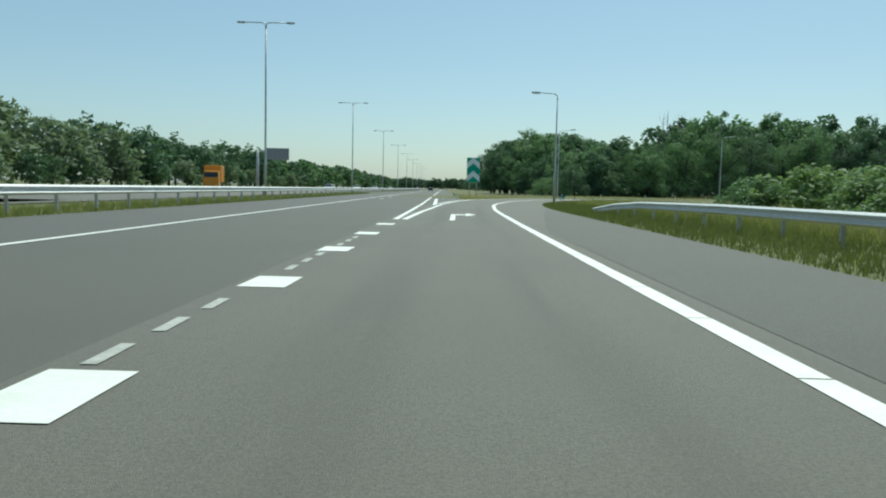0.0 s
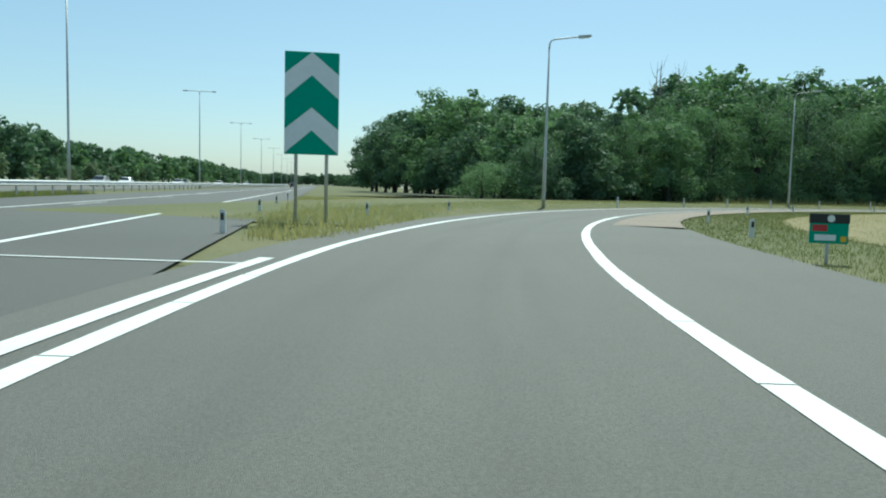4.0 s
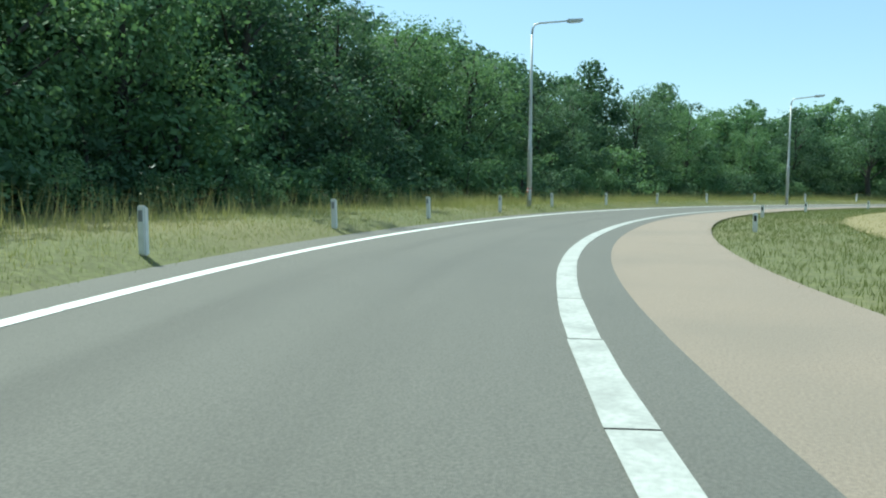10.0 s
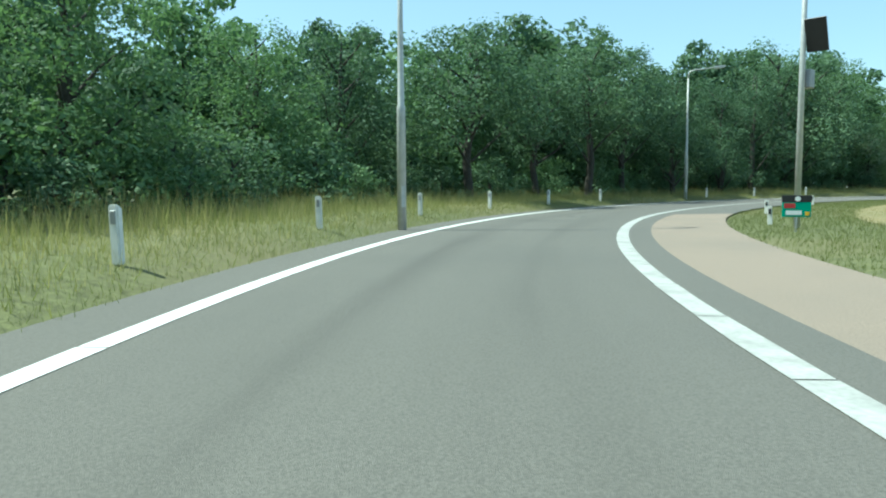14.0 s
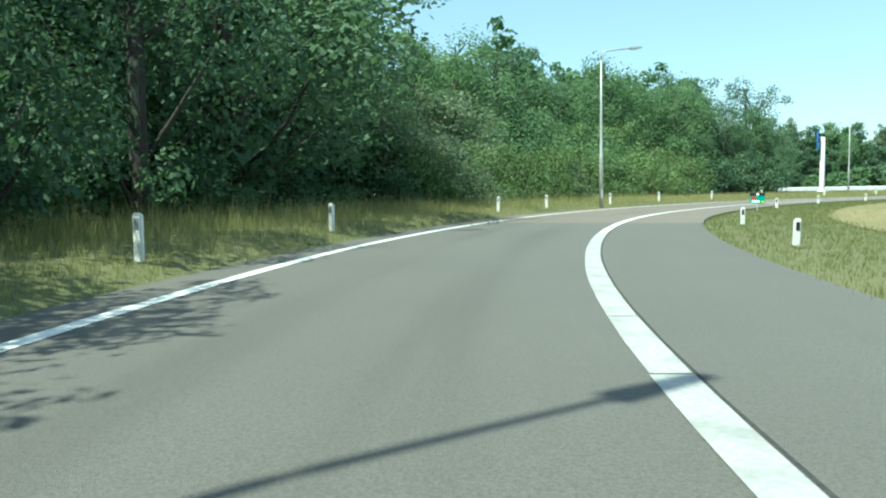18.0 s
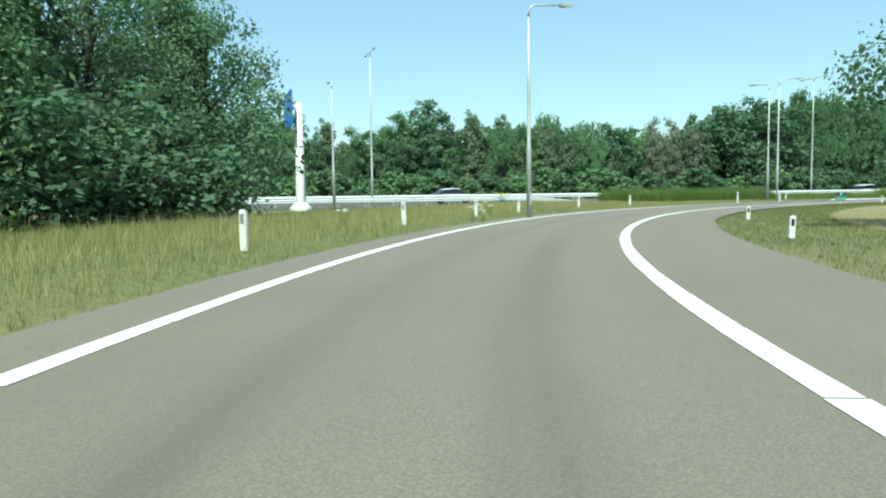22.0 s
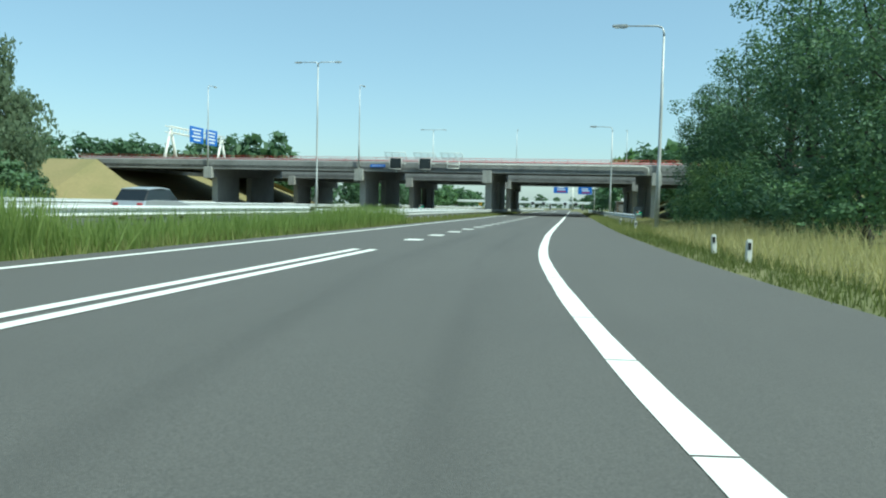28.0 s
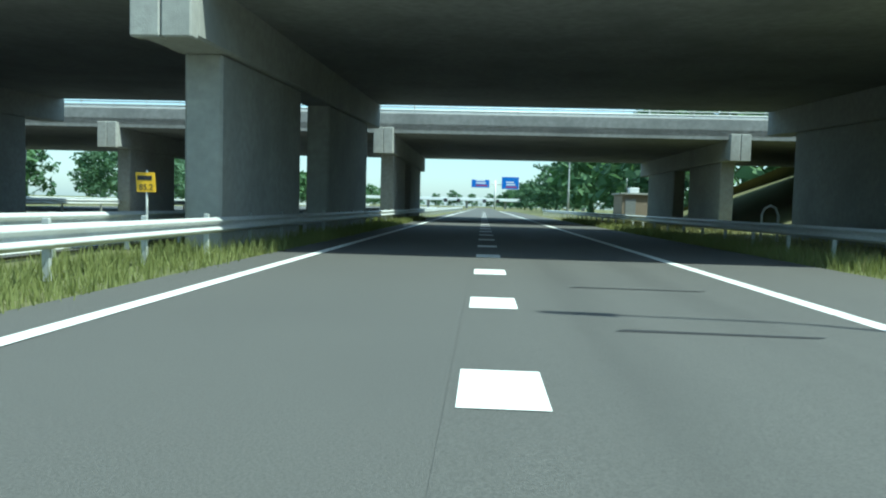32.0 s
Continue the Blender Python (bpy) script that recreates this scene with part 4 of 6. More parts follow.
for lat, gap, kinds, heights in ((-11.8, 5.6, NEAR, FRONT), (-17.5, 6.4, BACKS, MIDDLE), (-25.0, 7.2, BACKS + TALLS, BACK)):
    s = 118.0 if lat > -16 else 115.0
    while s < 325:
        p = spot(s + rnd.uniform(-0.8, 0.8), lat - by(s, (118, 3.0), (150, 0.8), (160, 2.2), (192, 2.2), (206, 0.5), (222, -1.2), (229, -4.4), (256, -4.4), (260, -3.4), (266, -3.2), (271, -0.5), (276, 1.5), (285, 3.0), (306, 4.0), (325, 2.0)) + rnd.uniform(-0.7, 0.7))
        if p.x > 15:
            near_wood = rnd.choice(kinds)
            if lat > -14 and 226 < s < 245:
                near_wood = rnd.choice(HIGH)
            elif lat > -14 and 244 < s < 276:
                near_wood = NEAR[1]
            if lat > -14 and s > 306:
                near_wood = TALLS[0] if 316 < s or 308 < s < 313 else rnd.choice(NEAR)
            near_wood.plant(p.x, p.y, by(s, *heights) * (rnd.uniform(0.84, 1.02) if lat > -14 else rnd.uniform(0.94, 1.07)), wide=rnd.uniform(0.9, 1.25))
        s += gap * rnd.uniform(0.85, 1.15)
s = 140.0
while s < 184:
    p = spot(s, -34 + rnd.uniform(-2, 2))
    rnd.choice(FAR[:3]).plant(p.x, p.y, by(s, (140, 12.0), (150, 14.6), (158, 18.6), (168, 19.5), (184, 17)) * rnd.uniform(0.95, 1.04), wide=1.1)
    s += rnd.uniform(5, 7)
# its western edge towards the upper motorway
for i in range(1, 12):
    for j in range(2):
        rnd.choice(BACKS + MIXED[:1]).plant(19 + j * 8 + rnd.uniform(-1.5, 1.5) + max(0, 9 - i * 2.2), 124 + i * 7.5 + rnd.uniform(-2, 2), by(i, (1, 8.6), (3, 9.8), (4, 12.2), (6, 14.6), (11, 15.6)) * rnd.uniform(0.95, 1.05), wide=rnd.uniform(1.0, 1.3))
for x, y, h in ((13.6, 148, 5.6), (16.0, 145, 7.2), (13.4, 158, 7.6), (16.5, 156, 9.0), (12.6, 170, 8.6), (15.5, 168, 10.2), (12.0, 186, 10.2), (15.0, 182, 11.6), (11.6, 202, 11.2), (15.0, 198, 12.8), (11.0, 220, 12.0), (14.6, 216, 13.4), (11.0, 240, 12.5)):
    rnd.choice(BACKS).plant(x, y, h * (1.15 if y > 165 else 1.0), wide=1.1)
for s, lat, h in ((118, -15.5, 3.2), (121, -16.5, 3.4)):
    p = spot(s, lat)
    BUSHES[1].plant(p.x, p.y, h, wide=1.3)
for off, h0, h1 in ((0.0, 1.5, 3.0), (-2.4, 3.0, 4.6), (-8.0, 4.0, 6.0)):
    s = 121.0 if off > -3 else 128.0
    while s < 301:
        p = spot(s, -9.8 + off - by(s, (118, 3.0), (150, 0), (210, 0), (225, -1.2), (250, -1.2), (262, 0)) + rnd.uniform(-0.6, 0.6))
        rnd.choice(UNDER_BACK if off < -3 else SHADE).plant(p.x, p.y, rnd.uniform(h0, h1), wide=1.25)
        s += rnd.uniform(2.6, 3.6) * (1.5 if off < -3 else 1)
s = 279.0
while s < 307:
    for lat, h in ((-8.9, 3.6), (-11.7, 6.0)):
        p = spot(s + rnd.uniform(-1, 1), lat + rnd.uniform(-0.6, 0.6))
        rnd.choice(BUSHES[:1] + BUSHES[:2] + BUSHES[2:]).plant(p.x, p.y, h * rnd.uniform(0.85, 1.2), wide=1.05)
    s += 3.2
for x, y, h, k in ((147, 18.7, 13.2, NEAR[1]), (141.6, 7.6, 13.0, NEAR[1]), (139.5, 11.5, 9.0, NEAR[1]), (150.4, 32, 12.6, NEAR[0]), (143, 15, 10, NEAR[1]), (146, 24, 11, NEAR[2]), (142.0, 9, 8, NEAR[1]), (149, 12, 11, NEAR[2]), (146, 6, 10, NEAR[0])):
    k.plant(x, y, h)
for x, y in ((45, 153.0), (43, 154.5), (46.5, 156), (41.5, 152)):
    ob = thing("dead_tree", "bare grey dead tree top above the wood", "tree", "dead trees", m=pose(x, y, 0, 0, 0, rnd.uniform(0, 360)))
    part("trunk", tube("trunk", [(0, 0, 0), (0.2, 0.1, 9), (0.1, -0.2, 17.4)], [0.2, 0.13, 0.02], BARK_DEAD, 6), ob)
    for k in range(9):
        z = 10 + 0.75 * k
        a = rnd.uniform(0, 6.28)
        r = rnd.uniform(0.7, 1.7)
        part("branch", tube("branch", [(0.12, 0, z), (math.cos(a) * r * 0.6, math.sin(a) * r * 0.6, z + 0.7), (math.cos(a) * r, math.sin(a) * r, z + 2.0)], [0.05, 0.03, 0.008], BARK_DEAD, 4), ob)
s = 297.0
while s < 313:
    for lat in (-9.6, -12.4):
        p = spot(s + rnd.uniform(-0.6, 0.6), lat + rnd.uniform(-0.5, 0.5))
        BUSHES[rnd.choice((0, 0, 1))].plant(p.x, p.y, rnd.uniform(3.2, 4.6) * (1.25 if lat < -11 else 1.0), wide=1.2)
    s += 2.8
for x, y in ((140.6, 10), (141.3, 7.6), (140.6, 13), (140.8, 16), (142, 19), (143.2, 22), (141.5, 5.5), (144.5, 8)):
    SHADE[0].plant(x, y, rnd.uniform(3.4, 4.6), wide=1.4)
for k in range(14):
    SHADE[k % 2].plant(1 + 3.4 * k, -7.4 + rnd.uniform(-0.5, 0.5), rnd.uniform(2.8, 4.0), wide=1.4)
# inside the loop and beside the merge
for x, y, h in ((141, 9.0, 3.6), (141.8, 12.5, 3.4), (143, 17, 3.6)):
    SHADE[0].plant(x, y, h, wide=1.3)
for x, y, h, k in ((119.2, 26.4, 10.5, NEAR[1]), (113, 31, 11.5, NEAR[1]), (119.2, 26.2, 4.2, SHADE[0]), (115.4, 29.6, 10.8, NEAR[1]), (117.6, 26.0, 4.0, SHADE[0]), (116.0, 26.8, 4.6, SHADE[0])):
    k.plant(x, y, h)
for x, y, h, k in ((44, -5.5, 10.5, NEAR[1]), (36, -4.5, 13.5, NEAR[1]), (27, -4.5, 15.5, NEAR[1]), (18, -4, 15.0, NEAR[1]), (10, -5.2, 14.0, NEAR[1]), (2.5, -6.4, 11.5, NEAR[1]), (6.5, -6.8, 12.5, NEAR[1]), (0.5, -4.0, 10.5, NEAR[1]), (31, 2, 15.5, NEAR[1]), (21, 4, 16, NEAR[1])):
    k.plant(x, y, h)
for x, y, h, k in ((22, -8.6, 4.6, BUSHES[0]), (15, -8.8, 5.0, BUSHES[0]), (8.5, -8.4, 4.4, SHADE[0]), (29.5, -8.4, 4.2, BUSHES[1]), (-1, -7.6, 3.4, SHADE[0])):
    k.plant(x, y, h)
# the wood south of the lower motorway, by its skyline
SKYLINE = ((-4.5, 16.5), (0, 19), (3.4, 20.6), (17, 20.6), (23, 22.4), (29.6, 19.8), (34, 18.8), (39, 20), (41.6, 19.4), (45.6, 16.8), (51, 15.2), (52.6, 15.6), (54.4, 18), (57, 15.2), (62, 16.2), (66, 13.8), (70, 14.2), (74.4, 15), (79.4, 13.8), (82, 17.2), (84, 16.6), (86.3, 14.8), (92, 14.1), (93.5, 16.4), (100, 14), (102, 13), (104, 17.2), (107, 16), (111, 13.6), (114, 12.2), (118, 12.8), (125, 13.8), (128, 16), (135, 15), (205, 16))
x = -1.0
while x < 205:
    zone = BIRCH if x < 33 else BACKS[:2] if x < 50 else [FAR_TALL] if x < 56 else [DRY] if x < 65 else FAR_WOOD
    p = B @ Vector((x, -83 + rnd.uniform(-1.5, 1.5), 0))
    rnd.choice(zone).plant(p.x, p.y, by(x, *SKYLINE) * rnd.uniform(0.93, 1.02), wide=rnd.uniform(0.9, 1.1) * (1.25 if x < 50 else 1.0))
    if x > 50:
        p = B @ Vector((x + 1.6, -79.5 + rnd.uniform(-1, 1), 0))
        (DRY if x < 62 else rnd.choice(FAR_WOOD)).plant(p.x, p.y, by(x + 1.6, *SKYLINE) * rnd.uniform(0.6, 0.82), wide=1.1)
    if x > 2:
        p = B @ Vector((x + 2, -91 + rnd.uniform(-2, 2), 0))
        rnd.choice(FAR).plant(p.x, p.y, by(x + 2, *SKYLINE) * rnd.uniform(0.78, 0.9))
    if x > 1:
        p = B @ Vector((x, -75.5 + rnd.uniform(-1, 1), 0))
        rnd.choice(FAR_BUSH if x > 36 else UNDER_BACK).plant(p.x, p.y, rnd.uniform(3.0, 5.2), wide=1.4)
    x += 4.3 * rnd.uniform(0.85, 1.15)
# tree belts along both motorways and in the distance
LOW = [tree_parts(201 + k, 13.0, 5.0, n, z, leaf, "round") for k, (n, z, leaf) in enumerate(((1000, 0.8, LEAF_GREY), (1000, 0.8, LEAF_DARK), (550, 1.2, LEAF_DARK), (550, 1.2, LEAF_MID)))]


def belt(name, label, spots):
    """A belt of trees far from the road, joined: places with a height and a choice of crown."""
    for kind_ in range(len(LOW)):
        mine = [q for q in spots if q[3] == kind_]
        if not mine:
            continue
        vs, fs, n = [], [], 0
        for me in LOW[kind_][::-1]:
            co = np.empty(len(me.vertices) * 3)
            me.vertices.foreach_get("co", co)
            co = co.reshape(-1, 3)
            fa = np.array([list(f.vertices) for f in me.polygons])
            for x, y, h, _ in mine:
                a = rnd.uniform(0, 6.28)
                k = h / 13.0
                rot = np.array(((math.cos(a), -math.sin(a), 0), (math.sin(a), math.cos(a), 0), (0, 0, 1)))
                vs.append(co @ rot.T * (k * 1.2, k * 1.2, k) + (x, y, -0.05))
                fs += (fa + n).tolist()
                n += len(co)
        me = bpy.data.meshes.new(name)
        me.from_pydata(np.vstack(vs).tolist(), [], fs)
        me.materials.append(LOW[kind_][1].materials[0])
        tagged(new(name, me), label, "trees", kind="stuff")


spots_a, spots_b = [], []
for i in range(62):
    y = 14 + i * 11 * (1 + i / 60)
    far = y > 260
    p = A @ Vector((-60 + rnd.uniform(-4, 4), y, 0))
    spots_a.append((p.x, p.y, rnd.uniform(10, 13.5) if not far else rnd.uniform(10, 13), (0 if y < 130 and rnd.random() < 0.75 else 1) if not far else rnd.choice((2, 3))))
    p = A @ Vector((-67 + rnd.uniform(-3, 3), y + 5, 0))
    spots_a.append((p.x, p.y, rnd.uniform(11.5, 14), (0 if y < 130 else 1) if not far else 2))
    if y < 330:
        for k in range(2):
            p = A @ Vector((-56 + rnd.uniform(-1.5, 1.5), y + 5.5 * k + rnd.uniform(-1.5, 1.5), 0))
            spots_a.append((p.x, p.y, rnd.uniform(4.0, 6.5), rnd.choice((0, 1))))
    if y > 330:
        p = A @ Vector((30 + rnd.uniform(-2, 2), y, 0))
        spots_a.append((p.x, p.y, rnd.uniform(9, 12), 2))
for i in range(40):
    p = A @ Vector((-58 + i * 3.2, 920 + rnd.uniform(-20, 20), 0))
    spots_a.append((p.x, p.y, rnd.uniform(11, 15), 2))
belt("tree_belt_upper", "dense belt of grey-green and dark trees along the upper motorway", spots_a)
for i in range(34):
    p = B @ Vector((-84 - i * 11 * (1 + i / 40), (-1 if i % 2 else 5) - min(i, 10) * 0.4 + rnd.uniform(-2, 2), 0))
    spots_b.append((p.x, p.y, rnd.uniform(9, 14) if i > 6 else rnd.uniform(15, 18), rnd.choice((1, 2, 3))))
    p = B @ Vector((-80 - i * 11, -90 + rnd.uniform(-4, 4), 0))
    spots_b.append((p.x, p.y, rnd.uniform(9, 13), rnd.choice((1, 3))))
for i in range(24):
    p = B @ Vector((-100 - rnd.uniform(0, 14), -96 - i * 7, 0))
    spots_b.append((p.x, p.y, rnd.uniform(15, 19), rnd.choice((1, 2))))
for i in range(28):
    spots_b.append((208 + rnd.uniform(-6, 6), -75 + i * 8, rnd.uniform(13, 17), rnd.choice((1, 3))))
for i in range(26):
    p = B @ Vector((-560 + rnd.uniform(-20, 20), -200 + i * 14, 0))
    spots_b.append((p.x, p.y, rnd.uniform(10, 15), 2))
belt("tree_belt_lower", "belt of dark green trees along the lower motorway", spots_b)


# ---- signs ----
def letters(text, size, at_, material, parent, turn=None, align="CENTER"):
    cu = bpy.data.curves.new("letters", "FONT")
    cu.body, cu.size, cu.align_x, cu.align_y, cu.extrude = text, size, align, "CENTER", 0.002
    cu.materials.append(material)
    ob = new("letters", cu)
    ob.parent = parent
    ob.matrix_basis = Matrix.Translation(at_) @ (turn if turn is not None else pose(0, 0, 0, 90, 0, 0))
    return ob


def bars(rows, parent, material, y, depth=0.006):
    """Plain bars in place of writing that cannot be read: x, z, width, height."""
    for x, z, w, h in rows:
        part("bar", box("bar", (w, depth, h), (x, y, z), material, 0), parent)


def post_pair(ob, xs, top, r=0.04, bottom=-0.1, y=0.05, material=STEEL):
    for x in xs:
        part("post", tube("post", [(x, y, bottom), (x, y, top)], r, material, 8), ob)


# the exit marker in the gore: faces traffic coming from -y
chev = thing("exit_marker_board", "tall green and white chevron board on two posts", "road sign", m=pose(1.82, 85.6, 0, 0, 0, 0))
part("board", box("board", (1.48, 0.05, 2.8), (0, 0, 3.28), SIGN_GREEN, 0.012), chev)
for z in (2.35, 3.85):
    part("chevron", extrude("chevron", [(-0.735, z - 0.44), (0, z + 0.2), (0.735, z - 0.44), (0.735, z + 0.22), (0, z + 0.82), (-0.735, z + 0.22)], 0.006, SIGN_WHITE), chev, "white reflective chevron", m=Matrix.Translation((0, -0.033, 0)))
post_pair(chev, (-0.42, 0.42), 4.4, 0.05)
for x, y in ((0.2, 80.5), (-0.2, 92.0), (3.6, 90.5), (7.4, 96.5), (-0.3, 101.0), (-0.6, 114.0)):
    copy_thing(right_post, pose(x, y, 0, 0, 0, rnd.uniform(-10, 10)))


def km_sign(m, digits=""):
    """A small distance sign: black band with a white disc over a green field."""
    ob = thing("distance_sign", "small green distance sign with a black top band", "road sign", "distance signs", m=m)
    part("plate", box("plate", (0.62, 0.03, 0.34), (0, 0, 0.47), SIGN_GREEN, 0.006), ob)
    top = part("band", box("band", (0.64, 0.034, 0.16), (0, 0, 0.72), BLACK, 0.006), ob, "black band")
    bm = bmesh.new()
    bmesh.ops.create_cone(bm, cap_ends=True, segments=20, radius1=0.06, radius2=0.06, depth=0.008, matrix=pose(0.02, -0.02, 0.72, 90, 0, 0))
    part("disc", done(bm, "disc", SIGN_WHITE), top)
    part("road_shield", box("road_shield", (0.24, 0.008, 0.11), (-0.15, -0.017, 0.56), RED, 0.003), ob, "red shield")
    if digits:
        letters(digits, 0.17, (-0.03, -0.018, 0.40), SIGN_WHITE, ob)
    else:
        bars(((-0.06, 0.4, 0.34, 0.1),), ob, SIGN_WHITE, -0.017)
    part("chip", box("chip", (0.09, 0.008, 0.09), (0.23, -0.017, 0.38), SIGN_YELLOW, 0.003), ob)
    part("post", tube("post", [(0, 0.03, -0.5), (0, 0.03, 0.75)], 0.03, STEEL, 8), ob)
    return ob


km_sign(pose(50.6, 122.2, 0, 0, 0, heading(146) + 8))
km_sign(pose(108.9, 114.4, 0, 0, 0, heading(211)))
km_sign(pose(135.9, 58.0, 0, 0, 0, heading(282)))
km_sign(pose(100.7, 1.7, 0, 0, 0, heading(356) - 4), "237.9")
km_sign(pose(10.7, 76.0, 0, 0, 0, heading(78)))
km_sign(B @ pose(-14.5, -11.7, 0.2, 0, 0, 90))
km_sign(B @ pose(-17.0, -37.4, 0.32, 0, 0, 90))
km_sign(B @ pose(62, -29.3, 0.7, 0, 0, 90))

sig = thing("signal_notice", "long blue notice with white lettering on a post", "road sign", m=pose(51.55, 121.1, -0.13, 0, 0, heading(146) + 6))
part("board", box("board", (1.32, 0.03, 0.31), (0, 0, 1.62), SIGN_WHITE, 0.006), sig, "white edged board")
part("face", box("face", (1.26, 0.008, 0.25), (0, -0.017, 1.62), SIGN_BLUE, 0.003), sig, "blue face")
letters("signalering", 0.22, (0, -0.023, 1.62), SIGN_WHITE, sig)
part("post", tube("post", [(0, 0.04, -0.1), (0, 0.04, 1.76)], 0.035, STEEL, 8), sig)

yel = thing("works_sign", "small slanted yellow sign with dark digits on a post", "road sign", m=B @ pose(-20.2, -30.5, 0, 0, 0, 90))
part("plate", extrude("plate", [(-0.19, 1.16), (0.2, 1.16), (0.17, 1.55), (-0.22, 1.55)], 0.02, SIGN_YELLOW), yel)
letters("85.2", 0.17, (0.0, -0.004, 1.25), BLACK, yel)
bars(((-0.03, 1.44, 0.3, 0.09),), yel, BLACK, -0.003)
part("post", tube("post", [(0, 0.04, -0.1), (0, 0.04, 1.6)], 0.025, STEEL, 8), yel)

# a tall white post with a direction panel, seen edge on from the ramp
col = thing("cantilever_sign", "tall tapered white post with a blue direction panel", "road sign", m=B @ pose(134.2, -13.7, 0))
part("post", tube("post", [(0, 0, -0.1), (0, 0, 0.7), (0, 0, 7.0)], [0.36, 0.32, 0.24], WHITE, 4), col)
part("foot", tube("foot", [(0, 0, -0.1), (0, 0, 0.25), (0, 0, 0.6)], [0.75, 0.72, 0.34], WHITE, 4), col)
part("panel", box("panel", (0.12, 4.2, 2.3), (0.55, -1.2, 6.6), SIGN_BLUE, 0.02), col)
part("bracket", box("bracket", (0.5, 0.12, 0.12), (0.3, 0, 6.2), STEEL, 0.01), col)
part("bracket", box("bracket", (0.5, 0.12, 0.12), (0.3, 0, 7.0), STEEL, 0.01), col)

# the sign gantry of the upper motorway, seen from behind
gan = thing("cantilever_gantry", "grey cantilever gantry with the back of a sign", "gantry", m=A @ pose(-31.8, 127.2, 0))
part("post", tube("post", [(0, 0, -0.1), (0, 0, 6.9)], [0.3, 0.24], STEEL, 6), gan)
part("arm", box("arm", (5.4, 0.2, 0.25), (2.6, 0, 6.75), STEEL, 0.03), gan)
part("panel", box("panel", (4.0, 0.15, 2.0), (3.4, -0.15, 6.3), SIGN_BACK, 0.03), gan)
for k in range(5):
    part("stiffener", box("stiffener", (0.06, 0.06, 1.9), (1.7 + 0.85 * k, -0.25, 6.3), SIGN_BACK, 0.01), gan)

# the sign gantry on the embankment behind the bridges
gan2 = thing("sign_gantry", "white A-frame gantry with two blue direction signs", "gantry", m=B @ pose(0, -93, 6.1))
for x in (-55.0, -75.0):
    for dx in (-2.9, 2.9):
        part("leg", tube("leg", [(x + dx, 0, 0), (x, 0, 8.0)], 0.28, WHITE, 6), gan2)
for z, y in ((7.3, -0.5), (7.3, 0.5), (8.4, -0.5), (8.4, 0.5)):
    part("chord", tube("chord", [(-54, y, z), (-76, y, z)], 0.1, WHITE, 6), gan2)
for k in range(16):
    part("lattice", tube("lattice", [(-54.5 - 1.35 * k, 0.5, 7.3), (-55.2 - 1.35 * k, 0.5, 8.4)], 0.06, WHITE, 5), gan2)
for x, w in ((-63.2, 5.2), (-69.3, 4.6)):
    panel = part("panel", box("panel", (w, 0.15, 3.1), (x, 0.75, 7.6), SIGN_BLUE, 0.03), gan2)
    bars([(x + 0.2 * (r % 2), 6.6 + 0.65 * r, w * (0.7 if r % 2 else 0.5), 0.28) for r in range(4)], panel, SIGN_WHITE, 0.84)

# direction signs and a viaduct far along the lower motorway
far_sign = thing("sign_gantry", "distant cantilever post with two blue direction signs", "gantry", m=B @ pose(-300, 0, 0))
for q0, q1, z0, z1 in ((-28.7, -21.4, 8.4, 11.7), (-16.7, -9.7, 8.0, 13.0)):
    panel = part("panel", b_box("panel", -0.1, 0.1, q0, q1, z0, z1, SIGN_WHITE, 0.02), far_sign, "white edged panel")
    face = part("face", b_box("face", 0.1, 0.13, q0 + 0.15, q1 - 0.15, z0 + 0.15, z1 - 0.15, SIGN_BLUE, 0), panel)
    for r in range(3):
        part("bar", b_box("bar", 0.13, 0.15, q0 + 1.8, q1 - 1.0 - r * 0.5, z0 + 0.7 + r * 0.95, z0 + 1.15 + r * 0.95, SIGN_WHITE if r else RED, 0), panel)
part("post", tube("post", [(-0.4, -19.2, 0), (-0.4, -19.2, 11.5)], [0.5, 0.35], WHITE, 6), far_sign)
part("arm", b_box("arm", -0.6, -0.2, -28, -10, 9.6, 10.1, WHITE, 0.03), far_sign)
via = thing("viaduct", "pale concrete viaduct crossing in the distance", "bridge", m=B @ pose(-345, 0, 0))
part("deck", b_box("deck", -9, 0, -150, 70, 3.4, 4.7, SIGN_WHITE, 0.1), via)
for k in range(12):
    part("pier", b_box("pier", -7, -2, -140 + 18 * k, -139 + 18 * k, -0.1, 3.5, CONCRETE, 0.05), via)
for q in (-42, -36, -24, -18):
    part("signal_box", b_box("signal_box", 0.0, 0.5, q, q + 1.6, 2.6, 4.2, BLACK, 0.05), via)

